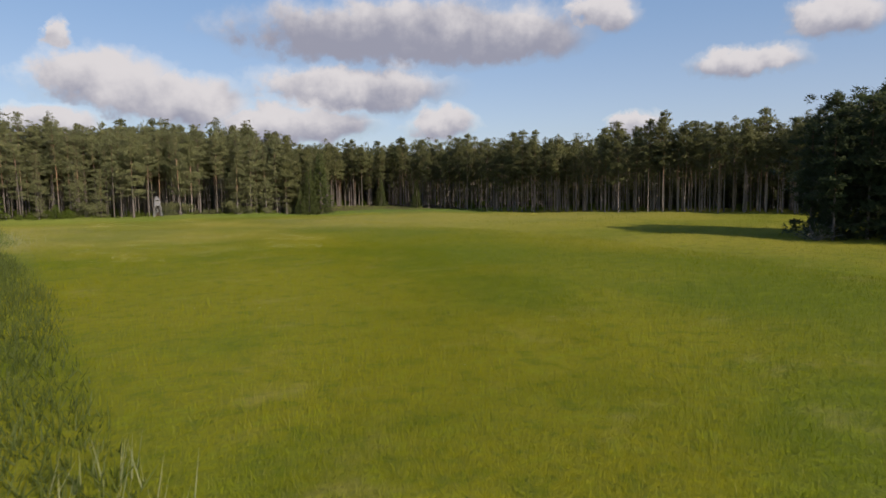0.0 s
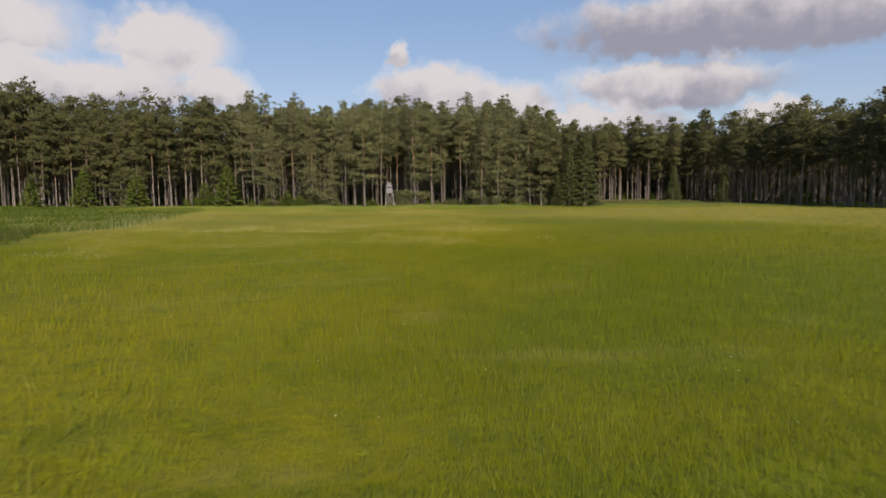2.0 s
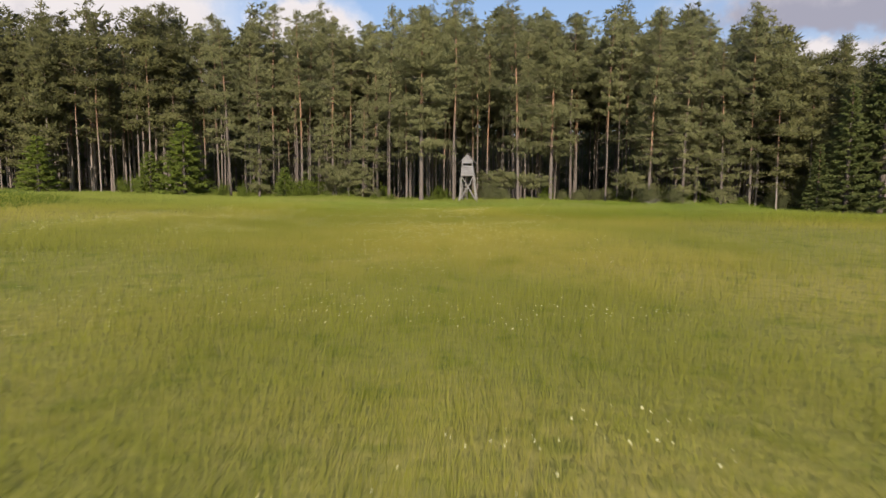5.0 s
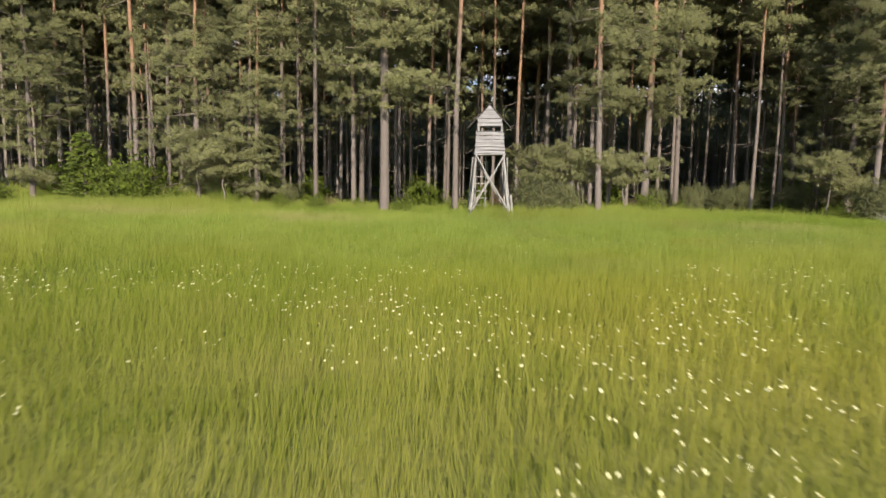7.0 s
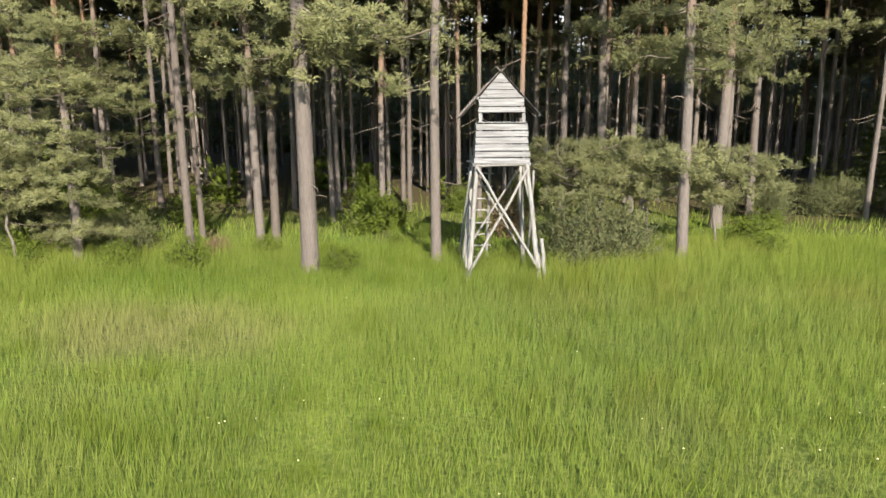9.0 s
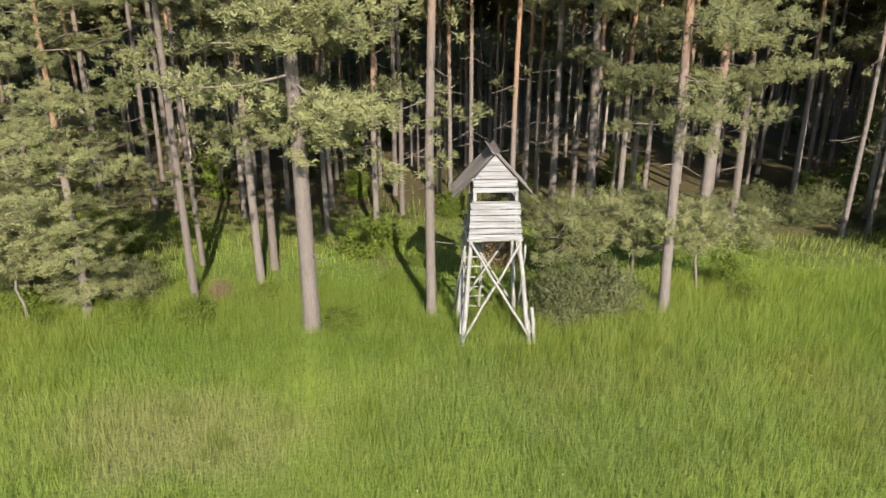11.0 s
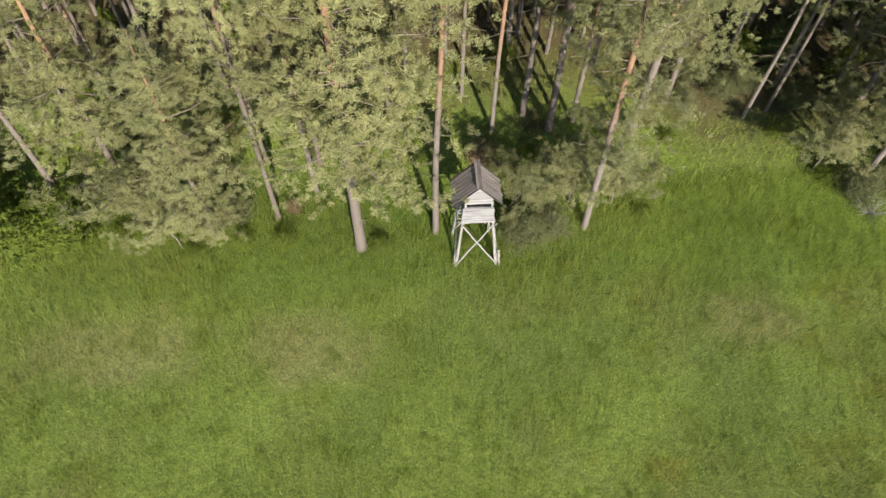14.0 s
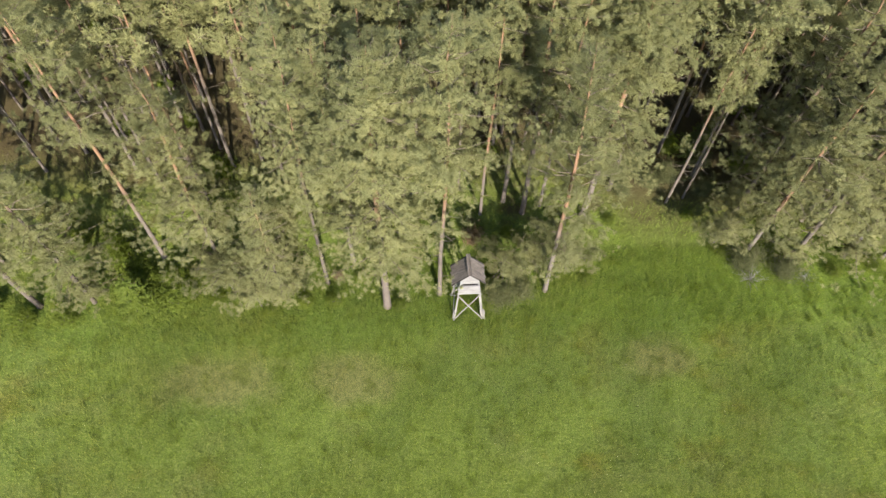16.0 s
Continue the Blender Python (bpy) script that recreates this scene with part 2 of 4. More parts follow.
GROUND, GRASS = mat_ground(), mat_grass()
NEEDLE = mat_leaf("pine_needles", (0.112, 0.123, 0.048), (0.372, 0.360, 0.158), 0.3, 0.9, None, True)
# duller needles for the far pines and the deep wood
DULL_NEEDLE = mat_leaf("dull_pine_needles", (0.076, 0.080, 0.027), (0.232, 0.222, 0.084), 0.28, 0.9, None, True)
HERB = mat_leaf("tall_herbs", (0.052, 0.07, 0.011), (0.105, 0.122, 0.022), 0.35, 1.2)
SPRUCE = mat_leaf("spruce_needles", (0.09, 0.125, 0.02), (0.19, 0.232, 0.035), 0.25, 1.5, None, True)
DARK_SPRUCE = mat_leaf("dark_spruce_needles", (0.045, 0.06, 0.021), (0.098, 0.115, 0.04), 0.2, 1.5, None, True)
MID_SPRUCE = mat_leaf("grey_green_spruce_needles", (0.07, 0.088, 0.026), (0.15, 0.168, 0.048), 0.22, 1.5, None, True)
LEAF = mat_leaf("shrub_leaves", (0.09, 0.125, 0.018), (0.20, 0.245, 0.034), 0.4, 2.0, None, True)
JUNIPER = mat_leaf("juniper_needles", (0.066, 0.078, 0.028), (0.215, 0.215, 0.09), 0.28, 2.0, None, True)
CROP = mat_leaf("dark_grass", (0.052, 0.088, 0.005), (0.082, 0.13, 0.008), 0.35, 0.4)
REED = mat_leaf("pale_stalks", (0.20, 0.22, 0.09), (0.36, 0.34, 0.17), 0.3, 1.0)
RUST = mat_leaf("dead_needles", (0.15, 0.10, 0.055), (0.27, 0.195, 0.11), 0.2, 2.0)
# the second bark is lightened to paint sunlight onto the far stems
BARK, SUNLIT_BARK, TWIG = mat_bark(), mat_bark("sunlit_pine_bark", 1.6), mat_twig()
BOARD = mat_wood("weathered_boards", (0.13, 0.12, 0.115), (0.31, 0.298, 0.29), "x")
SIDE_BOARD = mat_wood("weathered_side_boards", (0.17, 0.155, 0.14), (0.33, 0.31, 0.285), "y")
POLE = mat_wood("weathered_poles", (0.15, 0.135, 0.118), (0.33, 0.31, 0.28), "z")
ROOF = mat_wood("roof_boards", (0.07, 0.058, 0.05), (0.24, 0.205, 0.18), "x")
ROOF_EDGE = mat_wood("dark_roof_edge", (0.028, 0.024, 0.021), (0.085, 0.072, 0.063), "x")
PETAL = mat_plain("white_petals", (0.60, 0.57, 0.30), (0.74, 0.70, 0.42))
YOLK = mat_plain("yellow_florets", (0.7, 0.5, 0.03), (0.8, 0.62, 0.05))


# ---------- mesh tools ----------
def mesh_of(name, verts, tris, mats, index=None, smooth=False):
    """A mesh from numpy arrays of points and triangles."""
    me = bpy.data.meshes.new(name)
    v, f = np.asarray(verts, np.float32), np.asarray(tris, np.int32)
    me.vertices.add(len(v))
    me.vertices.foreach_set("co", v.ravel())
    me.loops.add(f.size)
    me.loops.foreach_set("vertex_index", f.ravel())
    me.polygons.add(len(f))
    me.polygons.foreach_set("loop_start", np.arange(0, f.size, 3, dtype=np.int32))
    me.polygons.foreach_set("loop_total", np.full(len(f), 3, np.int32))
    for m in mats:
        me.materials.append(m)
    if index is not None:
        me.polygons.foreach_set("material_index", np.asarray(index, np.int32))
    if smooth:
        me.polygons.foreach_set("use_smooth", np.ones(len(f), bool))
    me.update(calc_edges=True)
    return me


def outward_of(me, verts, axis=(0.0, 0.0), lift=0.95):
    """Keeps for every point the way out of its crown, so that clumps shade as rounded masses."""
    v = np.asarray(verts, float)
    d = v[:, :2] - np.asarray(axis)
    d *= 0.5 / (np.linalg.norm(d, axis=1, keepdims=True) + 0.3)
    o = np.column_stack([d, np.full(len(d), lift)])
    me.attributes.new("outward", "FLOAT_VECTOR", "POINT").data.foreach_set("vector", o.astype(np.float32).ravel())
    return me


def join(pieces):
    """One array of points and one of triangles out of many."""
    vs, fs, n = [], [], 0
    for v, f in pieces:
        vs.append(v), fs.append(f + n)
        n += len(v)
    return np.concatenate(vs), np.concatenate(fs)


def tube(points, radii, sides=5):
    """A tapered tube along a line of points."""
    p = np.asarray(points, float)
    d = np.gradient(p, axis=0)
    d /= np.linalg.norm(d, axis=1, keepdims=True) + 1e-9
    ref = np.where(np.abs(d[:, 2:3]) > 0.9, [[1.0, 0, 0]], [[0, 0, 1.0]])
    u = np.cross(d, ref)
    u /= np.linalg.norm(u, axis=1, keepdims=True) + 1e-9
    w = np.cross(d, u)
    a = np.arange(sides) * 2 * np.pi / sides
    r = np.asarray(radii, float)[:, None, None]
    v = p[:, None] + r * (np.cos(a)[None, :, None] * u[:, None] + np.sin(a)[None, :, None] * w[:, None])
    k, s = np.arange(len(p) - 1)[:, None] * sides, np.arange(sides)[None]
    a0, a1 = (k + s), (k + (s + 1) % sides)
    f = np.stack([np.stack([a0, a1, a1 + sides], -1), np.stack([a0, a1 + sides, a0 + sides], -1)], 2).reshape(-1, 3)
    return v.reshape(-1, 3), f


def tufts(rng, centres, outward, count, length, width, spread=0.9, scale=None):
    """Bundles of narrow needle sprays round each centre, pointing outward."""
    m = len(centres)
    scale = np.ones((m, 1, 1)) if scale is None else scale[:, None, None]
    d = outward[:, None] + rng.normal(0, spread, (m, count, 3)) * [1, 1, 0.6]
    d /= np.linalg.norm(d, axis=2, keepdims=True) + 1e-9
    side = np.cross(d, rng.normal(0, 1, (m, count, 3)))
    side /= np.linalg.norm(side, axis=2, keepdims=True) + 1e-9
    size = length * scale * rng.uniform(0.6, 1.3, (m, count, 1))
    root = centres[:, None] + d * size * 0.12 + rng.normal(0, 0.05, (m, count, 3))
    half = side * width * scale * 0.5 * rng.uniform(0.7, 1.3, (m, count, 1))
    tip = root + d * size
    v = np.stack([root + d * size * 0.1 + half, tip, root + d * size * 0.22 - half], 2).reshape(-1, 3)
    return v, np.arange(m * count * 3).reshape(-1, 3)


def pine(seed, height, base, reach, girth, limbs, sprays, length, width, low=0, flat=1.0, sides=9, lean=0.25, rings=1, joints=3, dead=1.3, peak=0.3, point=0.8, clump=7):
    """Trunk, limbs and needles of a Scots pine: widest at peak, the more pointed the larger point is."""
    rng = np.random.default_rng(seed)
    z = np.array([-0.3, 0.0, 0.5, 2, 5, 8, 11, 14, 17, 19.5, 21.3, 22.0]) / 22.0 * height
    bend = np.cumsum(rng.normal(0, lean * 0.45, (len(z), 2)), axis=0) * (z[:, None] / height).clip(0)
    line = np.column_stack([bend, z])
    taper = girth * np.array([1.35, 1.22, 1.0, 0.92, 0.82, 0.72, 0.62, 0.5, 0.36, 0.22, 0.12, 0.04])
    pick = list(range(0, len(z), rings)) + ([len(z) - 1] if (len(z) - 1) % rings else [])
    trunk = tube(line[pick], taper[pick], sides)
    at = lambda h: np.array([np.interp(h, z, line[:, 0]), np.interp(h, z, line[:, 1]), h])
    sticks, centres, outs, scales = [], [], [], []
    turn, heavy = rng.uniform(0, 6.28), rng.uniform(0, 6.28)
    tiers = max(5, limbs // 4)
    step = rng.uniform(0.3, 1.9, tiers) * np.linspace(1.25, 0.4, tiers)
    level = base + (height - 0.8 - base) * (np.cumsum(step) - step[0]) / (step.sum() - step[0])
    rows = []
    for h in level:
        full = rng.uniform(0.62, 1.22)
        for _ in range(int(rng.integers(3, 6))):
            rows.append((h + rng.normal(0, 0.2), full, False))
    rows += [(rng.uniform(min(1.8, base * 0.6), base), rng.uniform(0.6, 1.0), True) for _ in range(low)]
    for i, (h, full, bough) in enumerate(rows):
        h = min(h, height - 0.15)
        t = max(0.0, (h - base) / (height - base))
        turn += 1.45 + rng.normal(0, 0.4)
        u = max(0.0, (t - peak) / (1 - peak))
        shape = 0.55 + 0.45 * t / peak if t < peak else max(0.07, point * max(0.0, 1 - u) ** 0.75 + (1 - point) * max(0.0, 1 - u ** 2.2) ** 0.6)
        ln = reach * shape * full * rng.uniform(0.65, 1.15) * (1 + 0.22 * math.cos(turn - heavy)) + 0.12
        rise = -0.2 + 0.55 * t + rng.normal(0, 0.1) if not bough else rng.uniform(-0.3, 0.0)
        s = np.linspace(0, 1, joints)[:, None]
        way = np.array([math.cos(turn), math.sin(turn), 0])
        pts = at(h) + way * s * ln + np.array([0, 0, 1]) * (rise * s * ln + 0.2 * ln * s ** 2.5 * (0.2 + t))
        pts[1:] += rng.normal(0, 0.075 * ln ** 0.5, (joints - 1, 3))
        sticks.append(tube(pts, np.linspace(0.014 + 0.009 * ln, 0.006, joints), 3))
        k = max(3, int(round(sprays * ln / reach)))
        m = max(2, int(round(k / clump)))
        u = rng.uniform(0.26 * (1 - t) if not bough else 0.1, 1.05, m)
        c = np.column_stack([np.interp(u, s[:, 0], pts[:, j]) for j in range(3)])
        c += rng.normal(0, 1, (m, 3)) * [1, 1, (0.2 + 0.4 * t) * flat] * (0.12 + 0.24 * u[:, None]) * ln ** 0.75
        off = rng.normal(0, 1, (k, 3)) * [1, 1, 0.5] * (0.11 + 0.05 * ln)
        centres.append(c[rng.integers(0, m, k)] + off)
        o = off / (np.linalg.norm(off, axis=1, keepdims=True) + 0.15) + way * 0.35 + [0, 0, 0.4]
        outs.append(o)
        scales.append(np.full(k, 0.4 + 0.6 * min(1.0, ln / (0.6 * reach))))
    k = int(2.6 * max(8, sprays))
    h = height - 0.1 - rng.uniform(0, 1.0, k) ** 0.7 * 0.1 * height
    centres.append(np.array([at(v) for v in h]) + rng.normal(0, 1, (k, 3)) * (0.06 + 0.55 * (height - h) / (0.1 * height))[:, None] * [1, 1, 0.2])
    outs.append(np.tile([0, 0, 0.5], (k, 1)) + rng.normal(0, 0.5, (k, 3)))
    scales.append(np.full(k, 0.42))
    for _ in range(int(base * dead)):
        h = rng.uniform(2.0, base + 1)
        a, ln = rng.uniform(0, 6.28), rng.uniform(0.3, 1.5)
        tip = at(h) + [math.cos(a) * ln, math.sin(a) * ln, -rng.uniform(-0.1, 0.5) * ln]
        sticks.append(tube([at(h), (at(h) + tip) / 2 + rng.normal(0, 0.08, 3), tip], [0.022, 0.014, 0.005], 3))
    return trunk, join(sticks), (np.concatenate(centres), np.concatenate(outs), length, width, rng, np.concatenate(scales))


def pine_parts(spec, count):
    trunk, sticks, (c, o, ln, wd, rng, scale) = pine(**spec)
    return trunk, sticks, tufts(rng, c, o, count, ln, wd, 0.9, scale)


def part(name, me, parent, label=""):
    ob = new(name, me)
    ob.parent = parent
    return tagged(ob, label) if label else ob


def tree_thing(name, trunk, sticks, crown, leaf, label, category, group, bark=None):
    ob = new(name)
    part("trunk", mesh_of("trunk", *trunk, [bark or BARK], smooth=True), ob, "straight trunk with plated bark")
    part("branchwork", mesh_of("branchwork", *sticks, [TWIG]), ob)["kind"] = "stuff"
    part("crown", outward_of(mesh_of("crown", *crown, [leaf]), crown[0]), ob, "evergreen needle sprays")["kind"] = "stuff"
    return tagged(ob, label, category, group)


# ---------- ground ----------
def swell(x, y):
    """Gentle unevenness of the meadow."""
    fade = np.clip((170 - np.abs(x)) / 30, 0, 1) * np.clip((170 - np.abs(y + 80)) / 30, 0, 1)
    ripple = 0.07 * (np.sin(x * 0.31 + 1.3 * np.sin(y * 0.17)) + np.sin(y * 0.27 + 1.7 * np.sin(x * 0.13 + 2)))
    # the land climbs to the west along the wood, dips at its corner and rises again into the bay behind
    west = np.interp(x, [-110, -74, -52, -29, -10], [1.5, 1.2, 0.8, 0.45, 0.0]) * np.clip((y + 75) / 55, 0, 1)
    dip = -0.5 * np.exp(-((x - 37) / 9) ** 2 - ((y + 2) / 12) ** 2)
    bay = 0.3 * np.clip((x - 42) / 8, 0, 1) * np.clip((y - 8) / 22, 0, 1)
    east = -0.9 * np.clip((x - 62) / 22, 0, 1) * np.exp(-((y + 18) / 32) ** 2)
    return fade * (ripple + west + dip + bay + east)


def make_ground():
    far = [200, 300, 500, 900, 1600, 2800]
    xs = np.array([-v for v in far[::-1]] + list(np.linspace(-170, 170, 171)) + far)
    ys = np.array([-v - 80 for v in far[::-1]] + list(np.linspace(-250, 90, 171)) + [v - 80 for v in far])
    X, Y = np.meshgrid(xs, ys)
    v = np.column_stack([X.ravel(), Y.ravel(), swell(X, Y).ravel()])
    nx = len(xs)
    i, j = np.meshgrid(np.arange(nx - 1), np.arange(len(ys) - 1))
    a = (j * nx + i).ravel()
    f = np.concatenate([np.column_stack([a, a + 1, a + nx + 1]), np.column_stack([a, a + nx + 1, a + nx])])
    ob = new("ground", mesh_of("ground", v, f, [GROUND], smooth=True))
    tagged(ob, "grassy meadow soil running into the wood", "ground", kind="structure")


make_ground()


# ---------- clouds far behind the wood ----------
# bearing, height, half width, half depth, greyness
CLOUDS = [(28, 13.6, 17, 3.2, 0.55), (37, 13, 8, 2.4, 0.3), (45, 14.5, 3.4, 1.8, 0.0), (23, 8.9, 10.5, 2.4, 0.15), (31, 5.8, 4, 1.6, 0.1), (20, 5.8, 6, 1.8, 0.1),
          (3.4, 9.3, 6.2, 2.6, 0.0), (8.6, 7.6, 7, 2.5, 0.0), (16, 5.8, 5.4, 2.2, 0.0), (0.3, 12, 1.1, 1.3, 0.0), (-0.5, 5.6, 4.4, 1.5, -0.1), (56.4, 9.7, 5, 1.4, 0.0),
          (48, 5.4, 2.6, 1.4, 0.1), (62.5, 12.5, 4, 1.8, 0.1), (-34, 13, 11, 4, -0.3), (-18.9, 12.4, 6, 3.3, -0.35), (-27, 8.9, 15, 2.2, -0.2), (-15, 9, 3.8, 2.0, -0.3)]


def make_clouds():
    g = Nodes("cloud_sheet")
    uv = g.n("UVMap").outputs[0]
    wob = g.n("TexNoise", Vector=uv, Scale=0.42, Detail=7.0, Roughness=0.58)
    wide = g.n("TexNoise", Vector=g.stretch(uv, 1, 1.5, 1), Scale=0.16, Detail=4.0, Roughness=0.55)
    shift = g.n("VectorMath", {"operation": "MULTIPLY_ADD"}, i0=wob.outputs["Color"], i1=(4.0, 2.8, 0), i2=uv).outputs[0]
    shift = g.n("VectorMath", {"operation": "SUBTRACT"}, i0=shift, i1=(2.0, 1.4, 0)).outputs[0]
    total, up, weight = 0.0, 0.0, 0.02
    for az, el, ra, re, grey in CLOUDS:
        m = g.n("Mapping", {"vector_type": "TEXTURE"}, i0=shift, Location=(az, el - re * 0.15, 0), Scale=(ra * 1.12, re * 1.15, 1)).outputs[0]
        s = g.n("TexGradient", {"gradient_type": "SPHERICAL"}, i0=m).outputs["Fac"]
        y = g.n("SeparateXYZ", i0=m).outputs[1]
        total = g.math("MAXIMUM", total, s)
        up = g.math("MULTIPLY_ADD", s, g.math("SUBTRACT", y, grey), up)
        weight = g.math("ADD", weight, s)
    lift = g.math("DIVIDE", up, weight)
    body = g.math("ADD", total, g.math("MULTIPLY", g.math("SUBTRACT", wob.outputs["Fac"], 0.5), 0.55))
    alpha = g.math("MULTIPLY", g.span(body, -0.05, 0.46), g.span(total, 0.0, 0.16))
    veil = g.span(wide.outputs["Fac"], 0.45, 0.75, 0.0, 0.35)
    soft = g.noise(uv, 0.30, 4.0, 0.5)
    shade = g.math("ADD", g.math("MULTIPLY_ADD", lift, 0.85, 0.60), g.math("MULTIPLY", g.math("SUBTRACT", soft, 0.5), 1.1))
    shade = g.math("ADD", shade, g.math("MULTIPLY", g.math("SUBTRACT", wob.outputs["Fac"], 0.5), 0.5))
    c = g.mix(g.span(shade, -0.05, 0.88), (0.44, 0.46, 0.58), (0.99, 0.97, 1.0))
    clear = g.n("BsdfTransparent")
    low_sky = g.span(g.n("SeparateXYZ", i0=uv).outputs[1], 1.0, 17.0)
    haze = 0.62
    c = g.mix(alpha, g.mix(low_sky, (0.62, 0.72, 0.96), (0.33, 0.53, 0.88)), c)
    alpha = g.math("MAXIMUM", g.math("MAXIMUM", alpha, veil), haze)
    e = g.n("Emission", Color=c, Strength=0.61)
    g.done(g.n("MixShader", i0=alpha, i1=clear.outputs[0], i2=e.outputs[0]))
    az, el = np.linspace(-75, 85, 81), np.linspace(-0.5, 32, 21)
    A, E = np.meshgrid(az, el)
    R = 3200.0
    v = np.column_stack([(R * np.sin(np.radians(A)) * np.cos(np.radians(E))).ravel(), (R * np.cos(np.radians(A)) * np.cos(np.radians(E))).ravel() - 110,
                         (R * np.sin(np.radians(E))).ravel() + 4])
    i, j = np.meshgrid(np.arange(80), np.arange(20))
    a = (j * 81 + i).ravel()
    f = np.concatenate([np.column_stack([a, a + 1, a + 82]), np.column_stack([a, a + 82, a + 81])])
    me = mesh_of("backdrop", v, f, [g.mat], smooth=True)
    layer = me.uv_layers.new(name="UVMap")
    flat = f.ravel()
    layer.data.foreach_set("uv", np.column_stack([A.ravel()[flat], E.ravel()[flat]]).astype(np.float32).ravel())
    tagged(new("backdrop", me), "fair weather cumulus clouds in a blue sky", "sky", kind="structure")


make_clouds()


# ---------- the wood ----------
FINE = [dict(seed=11, height=22, base=7.5, reach=3.0, girth=0.17, limbs=72, sprays=38, length=0.15, width=0.028, joints=4, clump=4.5, peak=0.35, point=0.5),
        dict(seed=12, height=23, base=9.5, reach=2.7, girth=0.16, limbs=58, sprays=38, length=0.15, width=0.028, joints=4, clump=4.5, peak=0.3, point=0.9),
        dict(seed=13, height=21, base=5.6, reach=3.0, girth=0.19, limbs=72, sprays=38, length=0.15, width=0.028, joints=4, clump=4.5, peak=0.3, point=0.6),
        dict(seed=14, height=22.5, base=12.0, reach=2.5, girth=0.15, limbs=50, sprays=38, length=0.15, width=0.028, joints=4, clump=4.5, peak=0.45, point=0.4),
        dict(seed=15, height=18, base=1.8, reach=3.2, girth=0.17, limbs=104, sprays=38, length=0.15, width=0.028, joints=4, clump=4.5, low=12, peak=0.2, point=0.8),
        dict(seed=16, height=21.5, base=6.2, reach=4.7, girth=0.255, limbs=116, sprays=104, length=0.16, width=0.034, joints=4, clump=4.5, peak=0.08, point=0.45, dead=0.5)]
COARSE = dict(girth=0.14, flat=0.75, sprays=30, length=0.27, width=0.056, sides=6, rings=2)
ROUGH = [dict(COARSE, seed=21, height=22, base=8.0, reach=2.9, limbs=66, peak=0.35, point=0.5),
         dict(COARSE, seed=22, height=23, base=11.0, reach=2.5, limbs=54, peak=0.35, point=0.5),
         dict(COARSE, seed=23, height=21, base=5.0, reach=3.1, limbs=76, low=4, peak=0.3, point=0.5),
         dict(COARSE, seed=24, height=19.5, base=1.6, reach=3.3, limbs=96, low=4, peak=0.2, point=0.6),
         dict(COARSE, seed=25, height=24, base=9.0, reach=2.4, limbs=66, peak=0.25, point=0.75),
         dict(COARSE, seed=26, height=20.5, base=12.0, reach=2.9, limbs=50, peak=0.45, point=0.35)]
DEEP = [dict(seed=31, height=22, base=10, reach=2.6, girth=0.15, limbs=18, sprays=8, length=1.15, width=0.42, sides=4, rings=4, joints=2, dead=0.0, peak=0.3, point=0.9),
        dict(seed=32, height=23, base=11, reach=2.4, girth=0.14, limbs=17, sprays=8, length=1.15, width=0.42, sides=4, rings=4, joints=2, dead=0.0, peak=0.3, point=0.6),
        dict(seed=33, height=21, base=4, reach=2.8, girth=0.16, limbs=24, sprays=9, length=1.3, width=0.55, sides=4, rings=4, joints=2, dead=0.0, low=4, peak=0.25, point=0.9)]
fine_parts = [pine_parts(s, 50 if s["sprays"] < 60 else 40) for s in FINE]
rough_parts = [pine_parts(s, 20) for s in ROUGH]
far_parts = [pine_parts(dict(s, girth=0.12, length=0.55, width=0.15, sides=5, rings=2, dead=1.3, flat=0.8, sprays=32), 6) for s in ROUGH]
thin_parts = [pine_parts(dict(s, girth=0.12, length=0.85, width=0.30, sides=4, rings=3, joints=2, dead=0.1, flat=1.0, sprays=16, clump=4), 3) for s in ROUGH]
deep_parts = [(trunk, tube([(0, 0, 9), (0.6, 0.3, 9.2), (1.2, 0.5, 9.0)], [0.04, 0.03, 0.01], 3), crown) for trunk, _, crown in (pine_parts(s, 2) for s in DEEP)]
last_parts = pine_parts(dict(seed=34, height=22, base=0.6, reach=3.4, girth=0.15, limbs=40, sprays=7, length=2.6, width=1.5, sides=3, rings=6, joints=2, dead=0.0, low=6, peak=0.3, point=0.7), 1)
last_parts = (last_parts[0], deep_parts[0][1], last_parts[2])

PINE_LABELS = ["tall Scots pine with grey lower and orange upper bark", "slender Scots pine with a high narrow crown",
               "broad Scots pine with low boughs at the meadow edge", "tall bare-stemmed Scots pine with a small top crown",
               "bushy Scots pine with branches down to the grass", "stout Scots pine with a dense broad crown over the grass"]
master_fine = [tree_thing("pine_tree", *p, NEEDLE, lab, "tree", "pines at the wood's edge") for p, lab in zip(fine_parts, PINE_LABELS)]
master_rough = [tree_thing("pine_tree", *p, NEEDLE, lab, "tree", "pines of the wood") for p, lab in zip(rough_parts, [PINE_LABELS[i] for i in (0, 1, 2, 4, 1, 3)])]
master_far = [tree_thing("pine_tree", *p, DULL_NEEDLE, lab, "tree", "pines of the wood", SUNLIT_BARK) for p, lab in zip(far_parts, [PINE_LABELS[i] for i in (0, 1, 2, 4, 1, 3)])]
used_masters = set()


